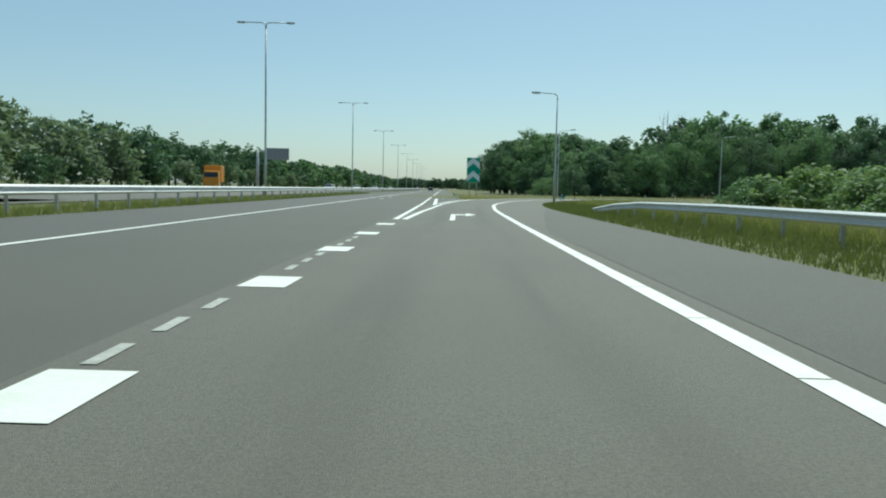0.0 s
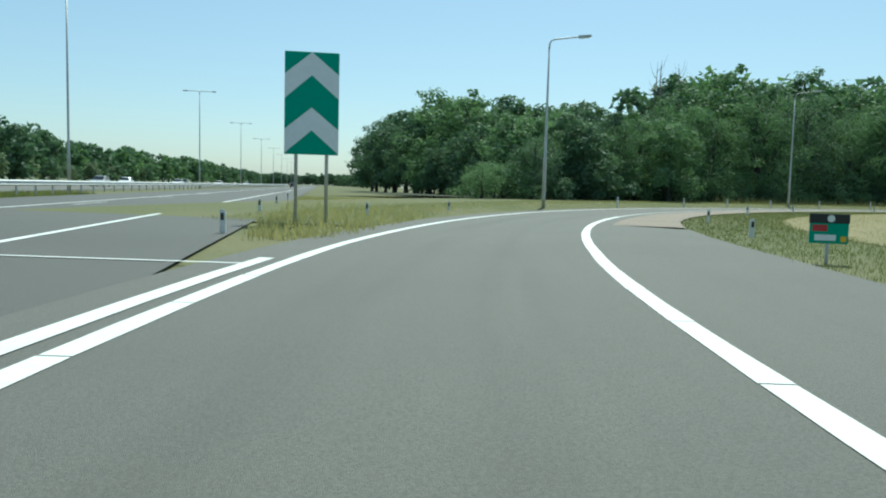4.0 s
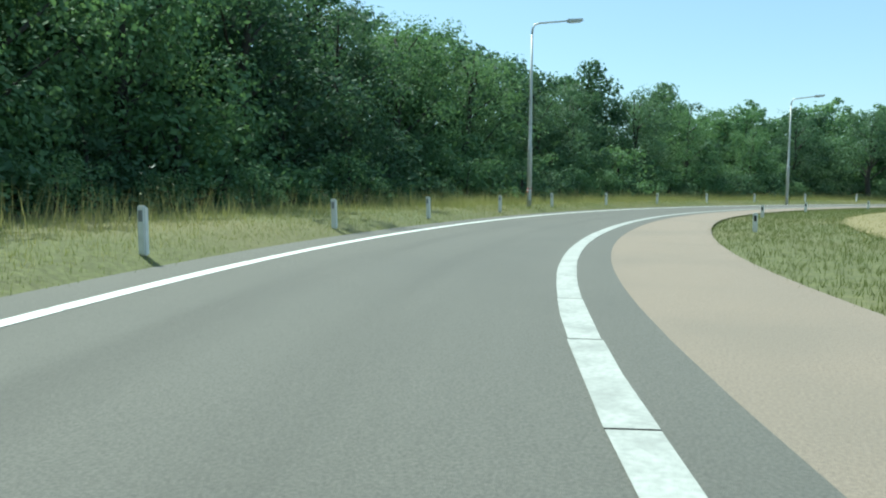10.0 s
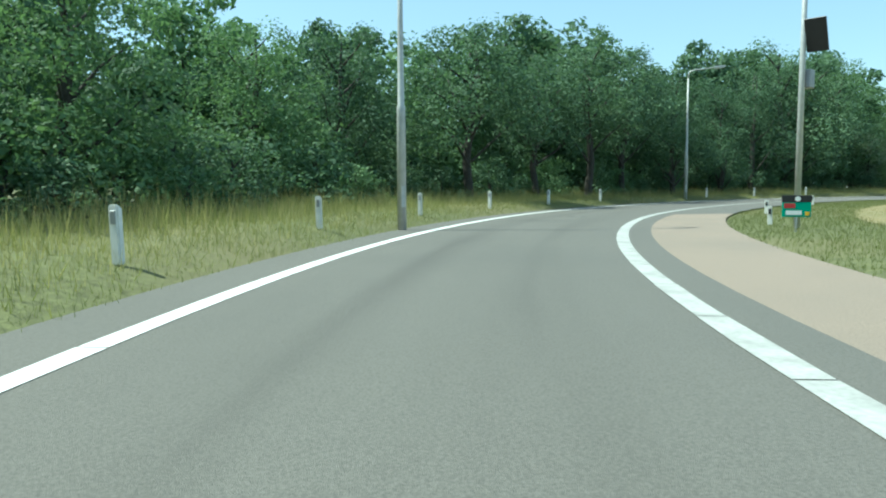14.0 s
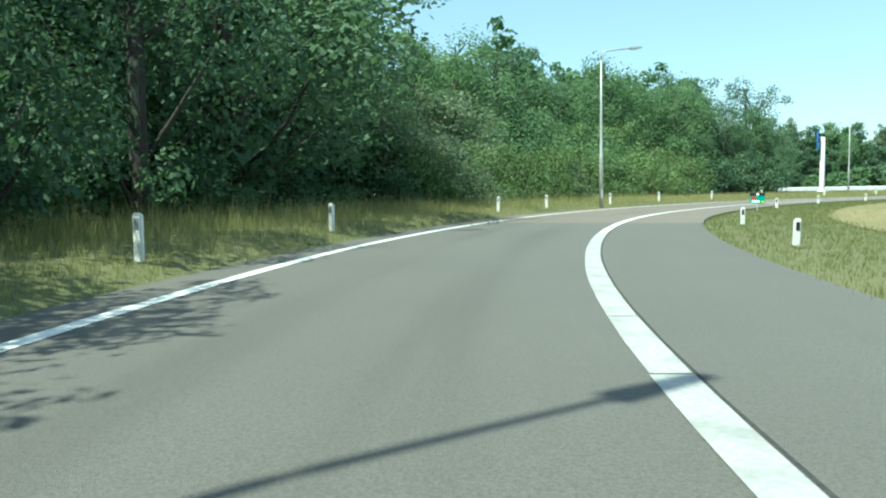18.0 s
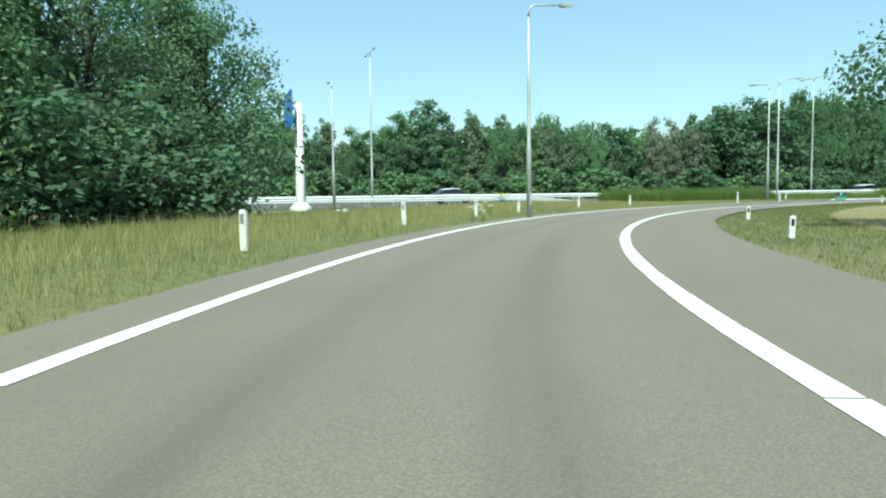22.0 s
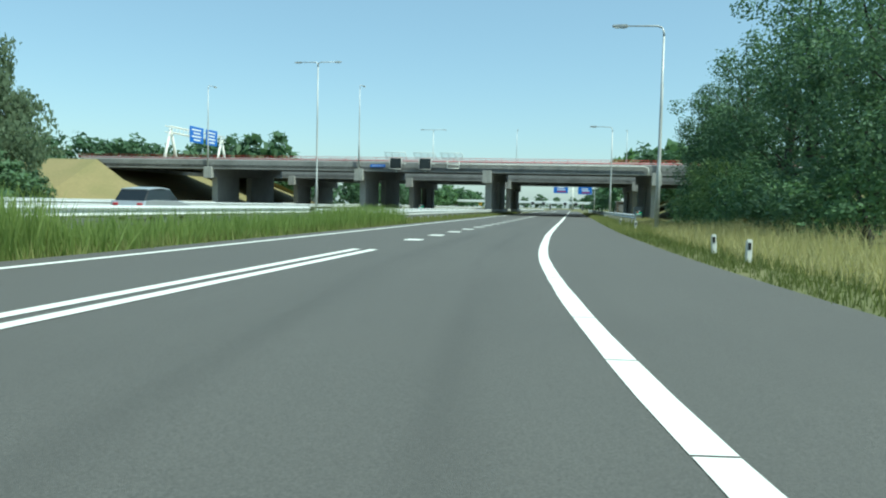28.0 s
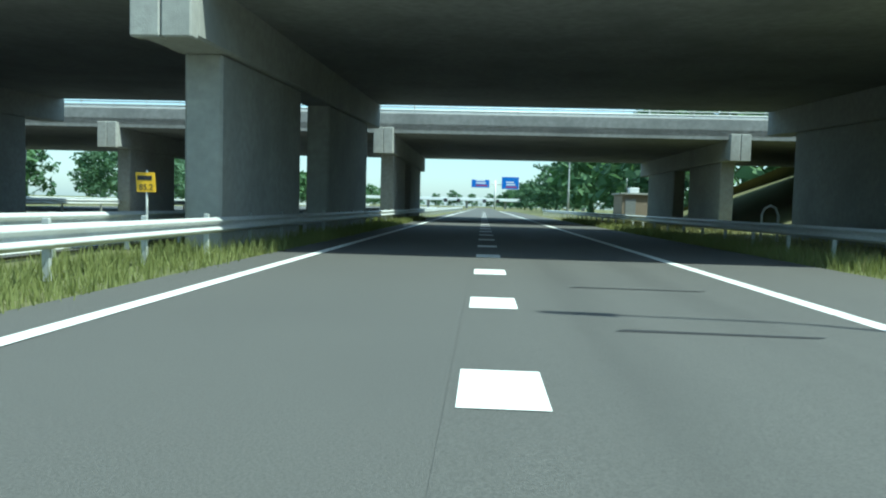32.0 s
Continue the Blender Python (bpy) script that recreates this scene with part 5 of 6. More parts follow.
# ---- fittings of the front bridge ----
vms = []
for q in (-41.1, -37.35):
    ob = thing("matrix_signal", "black matrix signal box hung on the bridge edge", "traffic signal", "matrix signals", m=B @ pose(-18.75, q, 6.15))
    part("case", box("case", (0.45, 1.5, 1.34), (0, 0, 0), BLACK, 0.1), ob)
    for z in (-0.68, 0.68):
        part("frame", tube("frame", [(0.22, -0.7, z), (0.22, 0.7, z)], 0.035, WHITE, 6), ob)
    for y in (-0.76, 0.76):
        part("frame", tube("frame", [(0.22, y, -0.62), (0.22, y, 0.62)], 0.035, WHITE, 6), ob)
    part("face", box("face", (0.02, 1.2, 1.1), (0.228, 0, 0), GLASS_DARK, 0.02), ob)
    part("stay", tube("stay", [(0, 0.7, 0.1), (-0.3, 1.2, 0.0)], 0.05, WHITE, 6), ob)
    part("drop_lamp", box("drop_lamp", (0.1, 0.22, 0.12), (-0.2, 0, -0.95), SIGN_WHITE, 0.02), ob)
for q in (-41.15, -37.4, -34.0):
    ob = thing("service_fence", "tilted white mesh fence panel above the bridge edge", "fence", "service fences", m=B @ pose(-18.9, q, 6.8))
    for a, b in (((0, -1.2, 0), (0, 1.45, 0)), ((0.25, -1.45, 0.73), (0.25, 1.2, 0.73)), ((0, -1.2, 0), (0.25, -1.45, 0.73)), ((0, -0.3, 0), (0.25, -0.55, 0.73)), ((0, 0.55, 0), (0.25, 0.3, 0.73)), ((0, 1.45, 0), (0.25, 1.2, 0.73))):
        part("bar", tube("bar", [a, b], 0.03, WHITE, 6), ob)
    for k in range(9):
        z = 0.08 + 0.07 * k
        part("wire", tube("wire", [(0.34 * z, -1.2 - 0.34 * z, z), (0.34 * z, 1.45 - 0.34 * z, z)], 0.008, WHITE, 3), ob)
brk = thing("empty_bracket", "empty white signal bracket on the bridge edge", "bracket", m=B @ pose(-18.9, -33.85, 6.1))
for a, b in (((0, -0.75, 0.45), (0, -0.75, -0.45)), ((0, 0.75, 0.45), (0, 0.75, -0.45)), ((0, -0.75, -0.45), (0, 0.75, -0.45)), ((0, -0.75, 0.0), (0, 0.75, 0.0))):
    part("bar", tube("bar", [a, b], 0.05, WHITE, 6), brk)
jct = thing("junction_name_sign", "narrow blue junction name sign on the bridge edge", "road sign", m=B @ pose(-19.2, -43.55, 5.86, 0, 0, 90))
part("plate", box("plate", (1.95, 0.03, 0.36), (0, 0, 0), SIGN_BLUE, 0.006), jct)
letters("Hattemerbroek", 0.24, (0, -0.018, 0), SIGN_WHITE, jct)
pipe = thing("cable_conduit", "white conduit along the bridge edge", "pipe", m=B.copy())
for k in range(11):
    part("clip", b_box("clip", -19.32, -19.03, -34.0 + 2.2 * k, -33.94 + 2.2 * k, 6.12, 6.29, STEEL, 0.01), pipe)
part("pipe", tube("pipe", [(-19.1, -36.4, 6.28), (-19.1, -32, 6.2), (-19.1, -11.0, 6.2), (-19.1, -10.5, 6.1), (-19.1, -10.35, 5.8), (-19.1, -10.35, 5.1)], 0.06, WHITE, 8), pipe)
for q, x in ((-46.0, -19.0), (-9.1, -19.0), (-66.6, -19.0), (-30.1, -71.7), (-9.4, -71.7)):
    p = B @ Vector((x, q, 5.42))
    lamp(pose(p.x, p.y, p.z, 0, 0, TILT_B + 180), 10.6, 1.7, 3.0, False, "street lamp standing on the bridge's beam end")

# ---- small buildings and boxes by the lower motorway ----
copy_thing(left_post, pose(*spot(381, -7.0), 0, 3, heading(381)))
hut = thing("pump_house", "small beige service building with a flat roof", "building", m=B @ pose(-77, -9.3, 0))
part("wall", b_box("wall", -4.5, 0, -1.2, 1.6, -0.1, 2.5, SHOULDER, 0.03), hut)
part("roof", b_box("roof", -4.7, 0.2, -1.4, 1.8, 2.5, 2.68, CONCRETE, 0.02), hut)
part("door", b_box("door", 0.0, 0.04, -0.9, 0.1, 0, 2.1, SIGN_BACK, 0.01), hut)
part("roof_unit", b_box("roof_unit", -1.6, -0.6, -0.4, 0.5, 2.68, 3.2, SIGN_WHITE, 0.04), hut)
part("antenna", tube("antenna", [(-1.1, -0.6, 2.6), (-1.1, -0.6, 4.2)], 0.02, STEEL, 5), hut)
cab = thing("service_cabinet", "pale grey ribbed service cabinet on the verge", "cabinet", m=B @ pose(-29.0, -10.65, 0.05))
part("body", b_box("body", -0.4, 0.4, -0.55, 0.55, -0.1, 1.35, SIGN_WHITE, 0.03), cab)
for k in range(6):
    part("rib", b_box("rib", 0.4, 0.42, -0.48 + 0.17 * k, -0.42 + 0.17 * k, 0.15, 1.25, WHITE, 0.005), cab)
part("lid", b_box("lid", -0.46, 0.46, -0.6, 0.6, 1.35, 1.41, SIGN_WHITE, 0.015), cab)
hoop = thing("hoop_barrier", "pale steel hoop beside the guard rail", "barrier", m=B @ pose(-34, -13.0, 0, 0, 0, 90))
part("hoop", tube("hoop", [(-0.3, 0, 0), (-0.3, 0, 1.0), (-0.2, 0, 1.25), (0, 0, 1.35), (0.2, 0, 1.25), (0.3, 0, 1.0), (0.3, 0, 0)], 0.05, WHITE, 8), hoop)
marker_post(B @ pose(33.5, -28.7, 0, 0, 12, 90))
copy_thing(right_post, B @ pose(24.6, -16.2, 0, 0, 4, 90))
copy_thing(right_post, B @ pose(52, -15.6, 0, 0, -4, 90))


# ---- vehicles ----
def hull(name, profile, width, taper, material, z_taper):
    """A body from a side profile (x, z), narrowing above z_taper."""
    n = len(profile)
    cols = (-1, -0.92, 0.92, 1)
    verts = []
    for c in cols:
        for x, z in profile:
            inset = 1.0 if z < z_taper else taper
            verts.append((x * (1.0 if abs(c) < 0.95 else 0.985), c * width / 2 * inset, z if abs(c) < 0.95 else z - 0.03 * (z > 0.5) + 0.03 * (z <= 0.35)))
    faces = []
    for i in range(3):
        for k in range(n):
            a, b = i * n + k, i * n + (k + 1) % n
            faces.append((a, a + n, b + n, b))
    faces += [tuple(range(n)), tuple(range(3 * n, 4 * n))[::-1]]
    return raw(name, verts, faces, material)


def wheel_mesh(r, w):
    bm = bmesh.new()
    bmesh.ops.create_cone(bm, cap_ends=True, segments=18, radius1=r, radius2=r, depth=w, matrix=pose(0, 0, 0, 90, 0, 0))
    bmesh.ops.bevel(bm, geom=[e for e in bm.edges if abs((e.verts[0].co - e.verts[1].co).y) < 1e-4], offset=0.04, segments=2, affect="EDGES")
    return done(bm, "tyre", TYRE)


TYRE_MESH = wheel_mesh(0.32, 0.22)
bm_ = bmesh.new()
bmesh.ops.create_cone(bm_, cap_ends=True, segments=14, radius1=0.2, radius2=0.17, depth=0.24, matrix=pose(0, 0, 0, 90, 0, 0))
RIM_MESH = done(bm_, "rim", STEEL)


def car(m, material, label, tall=0.0):
    ob = thing("car", label, "car", "cars", m=m)
    body = [(-2.15, 0.3), (-2.2, 0.62), (-2.1, 0.9 + tall * 0.3), (-1.2, 0.95 + tall * 0.3), (1.05, 0.93 + tall * 0.3), (1.95, 0.78 + tall * 0.2), (2.18, 0.6), (2.2, 0.3)]
    part("body", hull("body", body, 1.78, 1.0, material, 9), ob)
    cabin = [(-2.0, 0.9 + tall * 0.3), (-1.55, 1.38 + tall), (-0.5, 1.47 + tall), (0.25, 1.42 + tall), (1.1, 0.9 + tall * 0.3)]
    part("glazing", hull("glazing", cabin, 1.6, 0.93, GLASS_DARK, 0.95 + tall * 0.3), ob, "dark glazing")
    roof = [(-1.6, 1.36 + tall), (-0.5, 1.465 + tall), (0.28, 1.41 + tall), (0.28, 1.45 + tall), (-0.5, 1.51 + tall), (-1.6, 1.41 + tall)]
    part("roof", hull("roof", roof, 1.44, 1.0, material, 9), ob)
    for x in (-1.35, 1.35):
        for y in (-0.8, 0.8):
            w = part("wheel", TYRE_MESH, ob, m=pose(x, y, 0.32))
            part("rim", RIM_MESH, w)
    for y in (-0.62, 0.62):
        part("headlight", box("headlight", (0.12, 0.34, 0.13), (2.13, y, 0.66), SIGN_WHITE, 0.03), ob)
        part("tail_light", box("tail_light", (0.1, 0.3, 0.16), (-2.13, y, 0.76), RED, 0.03), ob)
    return ob


SILVER = paint("car_silver", (0.5, 0.52, 0.53), 0.3, 0.5, grain=3, vary=0.04, bump=0)
CAR_WHITE = paint("car_white", (0.78, 0.78, 0.77), 0.3, 0.0, grain=3, vary=0.03, bump=0)
CAR_DARK = paint("car_dark", (0.04, 0.05, 0.07), 0.25, 0.2, grain=3, vary=0.05, bump=0)
CAR_RED = paint("car_red", (0.45, 0.02, 0.02), 0.3, 0.0, grain=3, vary=0.05, bump=0)
for x, q, mat, lab in ((62, -36, CAR_WHITE, "white hatchback on the lower motorway"), (38, -39.5, SILVER, "silver car on the lower motorway"), (116, -36, CAR_WHITE, "white car on the lower motorway"), (18, -53, CAR_DARK, "dark car beyond the median rail"), (160, -53, CAR_RED, "red car beyond the median rail")):
    car(B @ pose(x, q, 0, 0, 0, 180 if q > -46 else 0), mat, lab, rnd.uniform(0, 0.1))
for x, y, mat, lab in ((-27, 175, SILVER, "silver oncoming car on the upper motorway"), (-31, 205, CAR_WHITE, "white oncoming car on the upper motorway"), (-27, 232, CAR_WHITE, "white oncoming car on the upper motorway"), (-31, 262, CAR_DARK, "dark oncoming car on the upper motorway"), (-27.5, 300, CAR_WHITE, "white oncoming car on the upper motorway"), (-31, 330, SILVER, "silver oncoming car on the upper motorway"), (-27, 380, CAR_WHITE, "white oncoming car on the upper motorway"), (-5, 300, CAR_DARK, "dark car driving ahead on the motorway")):
    p = A @ Vector((x, y, 0))
    car(pose(p.x, p.y, 0, 0, 0, -90 + TILT_A if x < -10 else 90), mat, lab, rnd.uniform(0, 0.15))
lorry = thing("lorry", "yellow-orange box lorry on the upper motorway", "lorry", m=pose(-38.4, 116, 0, 0, 0, -78))
part("box_body", box("box_body", (5.6, 2.5, 2.6), (-2.0, 0, 2.55), ORANGE, 0.06), lorry)
part("cab", hull("cab", [(0.95, 0.6), (0.95, 2.7), (1.3, 3.0), (2.6, 2.9), (2.95, 1.9), (3.0, 0.6)], 2.35, 0.94, ORANGE, 2.2), lorry)
part("windscreen", box("windscreen", (0.05, 2.05, 0.85), (2.84, 0, 2.3), GLASS_DARK, 0.02, pose(0, 0, 0, 0, -10, 0)), lorry)
part("chassis", box("chassis", (7.4, 1.0, 0.3), (-1.0, 0, 0.95), BLACK, 0.03), lorry)
for k in range(5):
    part("side_rib", box("side_rib", (0.06, 2.56, 2.5), (-4.4 + 1.2 * k, 0, 2.55), ORANGE, 0.01), lorry)
for x in (-3.4, 2.0):
    for y in (-1.0, 1.0):
        part("wheel", TYRE_MESH, lorry, m=pose(x, y, 0.48) @ Matrix.Scale(1.5, 4))


# ---- grasses ----
def blades(name, label, places, h0, h1, material, width=0.028, lean=0.35, seed=3, tuft=3):
    """Grass blades standing at plan places (x, y, height factor), in tufts."""
    g = np.random.default_rng(seed)
    p = np.array(places, float)
    p = np.repeat(p, tuft, axis=0)
    n = len(p)
    base = p[:, :2] + g.normal(size=(n, 2)) * 0.07
    h = (h0 + (h1 - h0) * g.random(n) ** 1.6) * p[:, 2]
    a = g.random(n) * 2 * math.pi
    d = np.stack([np.cos(a), np.sin(a)], 1)
    tip = base + g.normal(size=(n, 2)) * lean * h[:, None]
    w = width * (0.6 + 0.8 * g.random(n))[:, None]
    zb = p[:, 3] if p.shape[1] > 3 else np.zeros(n)
    v = np.stack([np.column_stack([base - d * w, zb - 0.06]), np.column_stack([base + d * w, zb - 0.06]), np.column_stack([tip, zb + h])], 1).reshape(-1, 3)
    f = np.arange(3 * n).reshape(-1, 3)
    me = bpy.data.meshes.new(name)
    me.from_pydata(v.tolist(), [], f.tolist())
    me.materials.append(material)
    return tagged(new(name, me), label, "grass", kind="stuff")


g0 = np.random.default_rng(5)


def strewn(count, s0, s1, l0, l1, near=1.0, far=1.0):
    """Places between two offsets along the ramp."""
    out = []
    for _ in range(count):
        s = g0.uniform(s0, s1)
        a, b = l0(s) if callable(l0) else l0, l1(s) if callable(l1) else l1
        u = g0.random()
        lat = a + (b - a) * u
        p = spot(s, lat, verge_rise(s, lat) if lat < 0 and s < 379.5 else 0.0)
        low = B.inverted() @ p
        if s > 300 and -31 < low.y < by(low.x, (88, -23.9), (95.5, -22.2)):
            continue
        out.append((p.x, p.y, (near + (far - near) * u) * (by(s, (345, 1.0), (360, 0.55)) * (by(left_edge(s) - lat, (1.8, 1.0), (4.0, 0.45)) if s > 303 else 1.0) if lat < 0 else 1.0), p.z))
    return out


def strewn_b(count, x0, x1, q0, q1, k=1.0):
    out = []
    for _ in range(count):
        p = B @ Vector((g0.uniform(x0, x1), g0.uniform(q0, q1), 0))
        out.append((p.x, p.y, k))
    return out


in_edge = lambda s: right_edge(s) + 0.1
low_west = lambda q: (q[0], q[1], q[2] * by(q[1] if q[0] < 75 else 0, (60, 1.0), (80, 0.5)) * (0.55 if q[0] < 42 else 1.0), q[3])
blades("verge_grass", "long green and yellowing grass on the outer verge", [low_west(q) for q in strewn(62000, 84, 379.5, lambda s: left_edge(s) - 0.02, -8.8, 0.35, 1.2)], 0.10, 0.50, BLADE_GREEN, 0.006, 0.38, seed=1)
blades("verge_edge_grass", "dense short grass fringe beside the asphalt edge", [low_west(q) for q in strewn(26000, 100, 379.5, lambda s: left_edge(s) + 0.04, lambda s: left_edge(s) - 1.2, 0.5, 1.0)], 0.05, 0.22, BLADE_GREEN, 0.006, 0.6, seed=41, tuft=2)
blades("verge_grass_dry", "straw-coloured seeding grass on the outer verge", [low_west(q) for q in strewn(34000, 84, 379.5, lambda s: left_edge(s) - 0.35, -8.4, 0.5, 1.2)], 0.16, 0.66, BLADE_DRY, 0.005, 0.3, seed=2, tuft=2)
blades("seeding_grass", "tall yellow-green seeding grass tufts below the trees", strewn(5000, 205, 330, -5.4, -8.6, 0.8, 1.1), 0.3, 0.8, BLADE_GREEN, 0.008, 0.25, seed=21, tuft=2)
blades("seed_heads", "pale yellow seeding grass on the sunny verge", strewn(11000, 292, 346, lambda s: left_edge(s) - 0.25, -9.0, 0.7, 1.1), 0.22, 0.56, BLADE_DRY, 0.006, 0.3, seed=51, tuft=2)
blades("tall_weeds", "tall seeding weeds at the edge of the wood", strewn(3200, 140, 318, -5.4, -9.2, 0.7, 1.1), 0.5, 1.1, BLADE_DRY, 0.007, 0.2, seed=4, tuft=3)
blades("infield_edge_grass", "short green grass along the inner road edge", strewn(46000, 60, 378, lambda s: right_edge(s) - 0.03, lambda s: right_edge(s) + 4.0, 0.9, 1.1), 0.02, 0.075, BLADE_MOWN, 0.006, 0.7, seed=5)
blades("infield_grass", "dry mown grass inside the loop", strewn(16000, 75, 378, lambda s: right_edge(s) + 3.2, lambda s: right_edge(s) + 12, 1, 1), 0.02, 0.075, BLADE_DRY, 0.009, 0.7, seed=6)
blades("merge_bank_grass", "tall dry grass on the bank beside the merge", strewn(5200, 380, 432, lambda s: right_edge(s) + 1.2, lambda s: right_edge(s) + 6, 0.6, 1.3), 0.25, 0.85, BLADE_DRY, 0.011, seed=8)
blades("merge_verge_grass", "short green grass beside the merging lane", strewn(8000, 376, 472, in_edge, lambda s: right_edge(s) + 1.8, 0.7, 1.1), 0.06, 0.22, BLADE_MOWN, 0.010, seed=9)
blades("median_grass", "green grass and weeds under the median rail", strewn_b(16000, -60, 62, -30.4, -27.95), 0.08, 0.36, BLADE_GREEN, 0.011, seed=10)
blades("reeds", "dense green reeds between the carriageways", strewn_b(6000, 83, 103, -30.5, -28.4), 0.75, 1.6, REED, 0.02, 0.2, seed=11)
blades("reed_clump", "clump of tall green reeds beside the lane", strewn_b(1800, 31, 41, -30.3, -28.3), 0.5, 1.15, REED, 0.018, 0.2, seed=12)
blades("reeds_low", "low green reeds and weeds between the carriageways", strewn_b(6500, 41, 83, -30.4, -28.2), 0.3, 0.9, REED, 0.018, 0.25, seed=19)
blades("reed_clump", "clump of tall green reeds beside the lane", strewn_b(1500, 59, 68, -30.2, -28.3), 0.7, 1.4, REED, 0.022, 0.2, seed=18)
blades("meadow_grass", "short green and straw-coloured meadow grass between ramp and motorway", strewn(22000, 306, 380, lambda s: left_edge(s) - 2.5, lambda s: -by(s, (306, 30), (340, 20), (382, 6)), 1, 1), 0.10, 0.36, BLADE_GREEN, 0.016, seed=13)
blades("merge_corner_grass", "tall straw-coloured grass beside the ramp's end", strewn(15000, 338, 379.5, lambda s: left_edge(s) - 0.25, -8, 0.6, 1.0), 0.16, 0.5, BLADE_DRY, 0.007, seed=31)
blades("start_verge_grass", "long green grass below the guard rail", strewn(14000, -2, 62, lambda s: right_edge(s) + 0.1, lambda s: right_edge(s) + 6, 0.6, 1.2), 0.1, 0.34, BLADE_MOWN, 0.012, seed=14)


def strewn_a(count, x0, x1, y0, y1):
    out = []
    for _ in range(count):
        p = A @ Vector((g0.uniform(x0, x1), g0.uniform(y0, y1), 0))
        out.append((p.x, p.y, 1.0))
    return out


blades("gore_grass", "rough dry grass in the exit gore", [q for q in strewn_a(12000, 2.2, 16, 79, 124) if q[0] < 2.0 + (q[1] - 78) * 0.30], 0.08, 0.32, BLADE_DRY, 0.016, seed=15)
blades("upper_verge_grass", "grass strip below the upper guard rail", strewn_a(8000, -15, -11.8, 8, 120), 0.1, 0.34, BLADE_GREEN, 0.016, seed=16)
blades("rail_verge_grass", "green grass growing up to the guard rail", strewn_b(11000, -70, 40, -17.0, -15.0), 0.14, 0.42, BLADE_GREEN, 0.009, seed=61)
blades("right_bank_grass", "dry grass on the verge beside the lower motorway", strewn_b(5000, -80, 40, -16.6, -9.5), 0.08, 0.36, BLADE_DRY, 0.016, seed=17)
bank = raw("bank", [(9.5, -6, -0.06), (9.5, 4, -0.06), (7.8, 62, -0.06), (20, 74, -0.06), (34, 68, -0.06), (44, 30, -0.06), (40, -4, -0.06), (26, 56, 1.0), (33, 30, 3.0), (28, 6, 3.0)], [(1, 2, 7), (2, 3, 7), (3, 4, 7), (1, 7, 8, 9), (4, 5, 8, 7), (5, 6, 9, 8), (6, 0, 9), (0, 1, 9)], GRASS)
structure("bank_start", bank, "grass bank behind the guard rail", "embankment")
for k in range(16):
    BANK_BUSH[k % 2].plant(13 + rnd.uniform(0, 8), 4 + k * 2.2 + rnd.uniform(-1, 1), rnd.uniform(1.4, 2.6), wide=1.5)
blades("bank_grass", "long green grass on the bank behind the guard rail", [(x, y, 1.0) for x, y in zip(g0.uniform(9.4, 16, 6000), g0.uniform(0, 60, 6000))], 0.3, 0.8, BLADE_GREEN, 0.016, seed=23)
for k in range(14):
    BANK_BUSH[k % 2].plant(15.5 + rnd.uniform(0, 9), 20 + k * 1.9 + rnd.uniform(-1, 1), rnd.uniform(1.7, 2.7), wide=1.7)
for k in range(14):
    BANK_BUSH[k % 2].plant(24 + rnd.uniform(0, 10), 22 + k * 2.6 + rnd.uniform(-1, 1), rnd.uniform(1.8, 3.0), wide=1.7)

# ---- cracks and stains on the asphalt ----
JOINT = paint("open_joint", (0.045, 0.044, 0.042), 0.9, grain=30, vary=0.3, bump=0.3)
for k, (s0, s1, o) in enumerate(((226, 268, 0.13), (338, 357, 0.15))):
    structure("joint_%d" % (k + 1), ribbon("joint", s0, s1, lambda s: right_line(s) + o, lambda s: right_line(s) + o + 0.022, 0.007, JOINT), "thin dark open joint in the asphalt beside the edge line", "joint")
TAR = paint("tar_seam", (0.03, 0.03, 0.032), 0.55, grain=30, vary=0.2, bump=0.2)


def seam(name, s0, l0, s1, l1, width, wobble=0.05):
    n = 14
    verts = []
    for i in range(n + 1):
        u = i / n
        s = s0 + (s1 - s0) * u
        l = l0 + (l1 - l0) * u + rnd.uniform(-wobble, wobble)
        w = width * (0.5 + 0.6 * math.sin(math.pi * min(0.95, max(0.08, u)))) * rnd.uniform(0.7, 1.2)
        verts += [spot(s - w / 2, l, 0.008), spot(s + w / 2, l, 0.008)]
    structure(name, raw(name, verts, [(2 * i, 2 * i + 1, 2 * i + 3, 2 * i + 2) for i in range(n)], TAR), "dark tar-filled crack across the asphalt", "crack")


seam("crack_1", 36.5, -1.0, 36.8, 1.2, 0.05)
seam("crack_3", 216.6, -1.6, 216.9, 0.4, 0.05)
for k, x in enumerate((-15.6, 28.4, -12.2)):
    structure("crack_%d" % (k + 4), sheet("crack", [tuple((B @ Vector((x + dx, q, 0)))[:2]) for dx, q in ((-0.06, -22.5), (0.06, -22.6), (0.1, -20.9), (0.02, -20.8))], 0.009, TAR), "dark tar-filled crack across the asphalt", "crack")
for k, lat in enumerate((-0.73, -0.27, 0.17)):
    ring = [(0.34 * math.cos(a), 0.11 * math.sin(a)) for a in np.linspace(0, 2 * math.pi, 13)[:-1]]
    structure("stain_%d" % (k + 1), raw("stain", [spot(220 + u * rnd.uniform(0.8, 1.1), lat + v * rnd.uniform(0.8, 1.2), 0.0075) for u, v in ring], [tuple(range(12))[::-1]], ASPHALT_NEW), "dark oval spot on the worn asphalt", "stain")

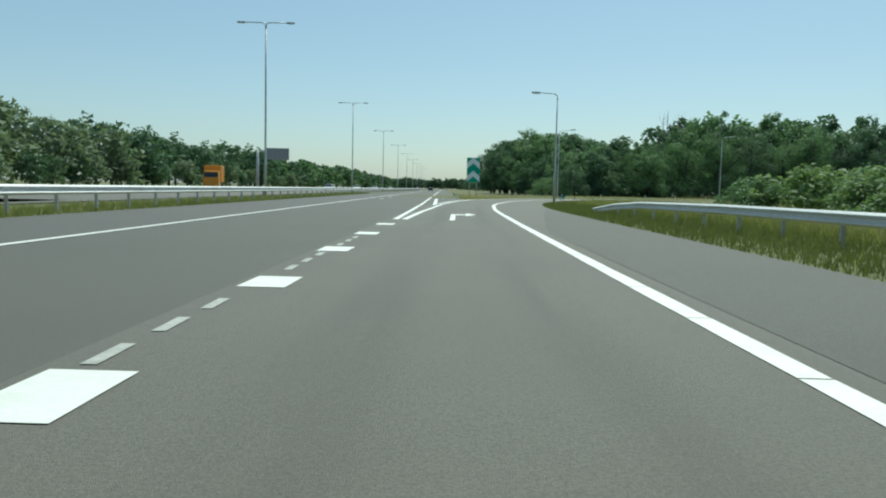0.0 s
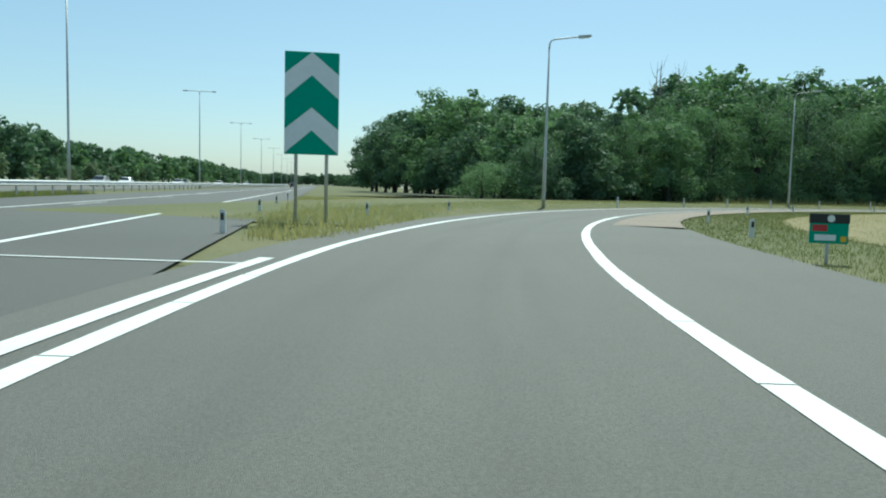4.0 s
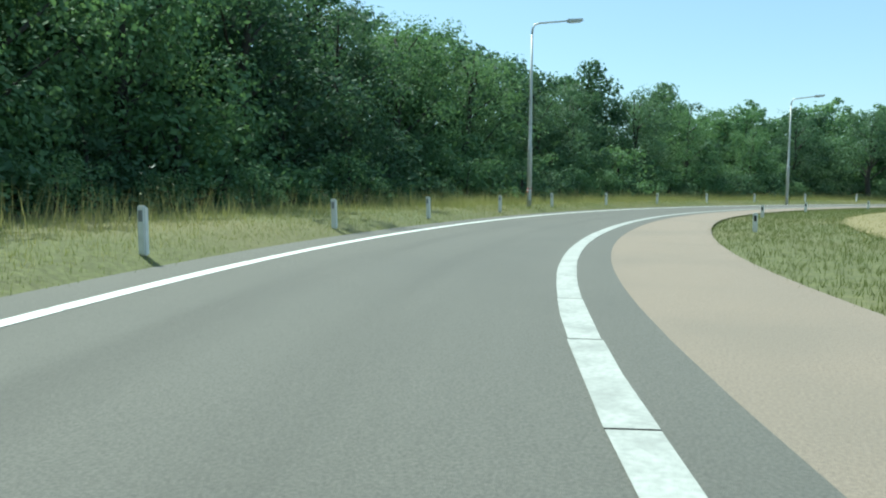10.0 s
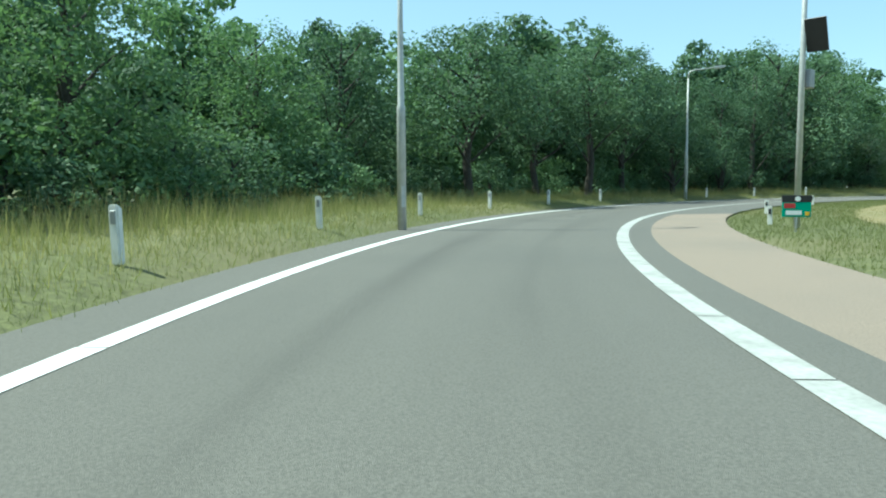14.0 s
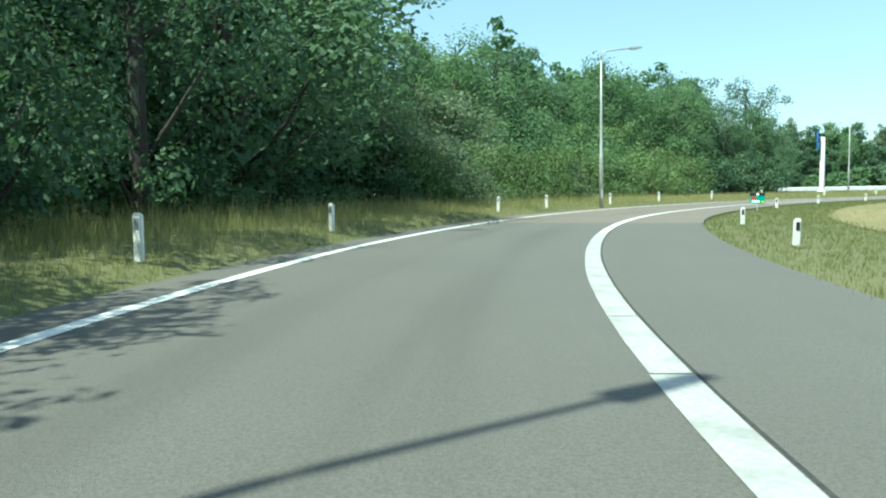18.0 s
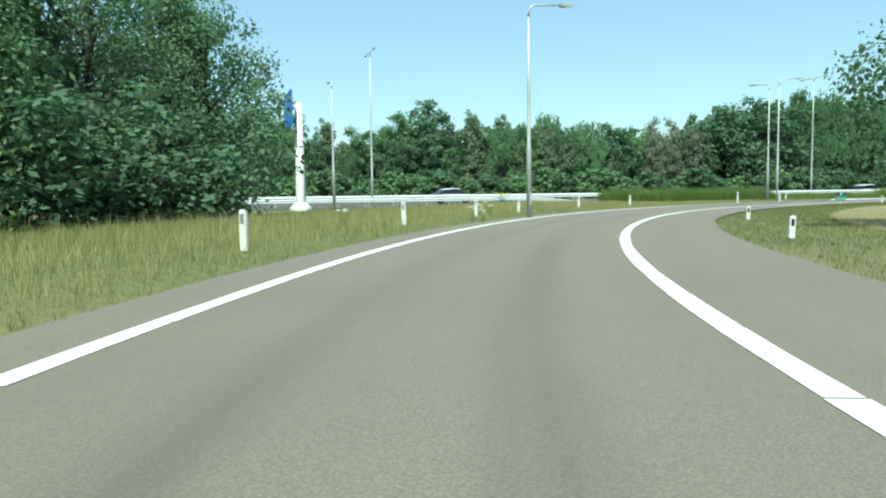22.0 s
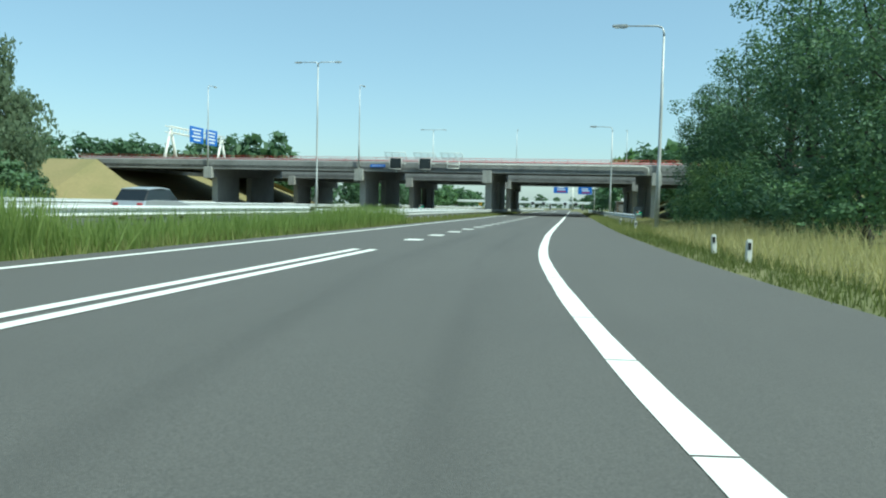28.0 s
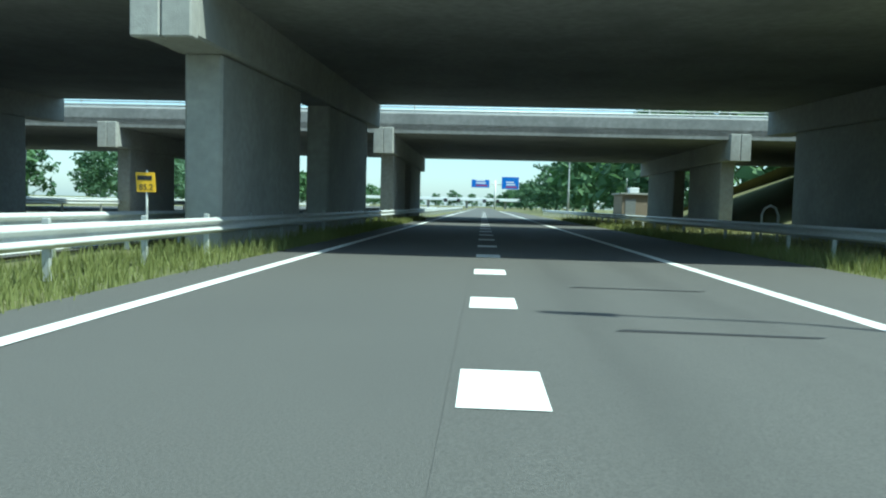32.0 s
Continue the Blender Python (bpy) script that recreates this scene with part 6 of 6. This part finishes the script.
# ---- flowering weeds on the verge ----
RAGWORT = foliage("yellow_flowers", (0.45, 0.36, 0.03), (0.6, 0.48, 0.05), (0.7, 0.58, 0.09), 0.3)
UMBEL = foliage("white_flowers", (0.5, 0.5, 0.4), (0.62, 0.62, 0.54), (0.72, 0.72, 0.66), 0.3)


def weed(s, lat, height, spread, stems, material, name, label):
    """A branching weed with flat flower heads."""
    rng = np.random.default_rng(int(s * 10))
    z0 = verge_rise(s, lat)
    p = spot(s, lat, z0 - 0.03)
    ob = thing(name, label, "flower", "flowering weeds", m=Matrix.Translation(p))
    for _ in range(stems):
        a, r = rng.random() * 6.28, spread * rng.random() ** 0.5
        h = height * (0.75 + 0.3 * rng.random())
        tip = (math.cos(a) * r, math.sin(a) * r, h)
        part("stem", tube("stem", [(tip[0] * 0.15, tip[1] * 0.15, 0), (tip[0] * 0.6, tip[1] * 0.6, h * 0.6), tip], [0.007, 0.005, 0.003], REED, 4), ob)
        v, f = leaf_cloud(rng, [tip], [(0.075, 0.075, 0.025)], 40, 0.032)
        me = bpy.data.meshes.new("flower_head")
        me.from_pydata(v.tolist(), [], f.tolist())
        me.materials.append(material)
        part("flower_head", me, ob)
        v, f = leaf_cloud(rng, [(tip[0] * 0.4, tip[1] * 0.4, h * 0.4)], [(0.09, 0.09, h * 0.22)], 9, 0.035, 0.3)
        me = bpy.data.meshes.new("leaves")
        me.from_pydata(v.tolist(), [], f.tolist())
        me.materials.append(REED)
        part("leaves", me, ob)


weed(342.0, -8.4, 0.78, 0.42, 16, RAGWORT, "yellow_weed", "yellow flowering ragwort standing in the grass")
for s, lat, h in ((327.2, -3.5, 0.62), (327.5, -3.2, 0.55), (330.0, -3.7, 0.6), (330.9, -4.2, 0.66), (329.4, -4.0, 0.5), (338.9, -8.8, 0.6), (333.5, -5.0, 0.55), (318.5, -4.4, 0.55), (347.0, -6.2, 0.5)):
    weed(s, lat, h * 0.85, 0.16, 3, UMBEL, "white_weed", "white flowering umbels standing in the verge grass")
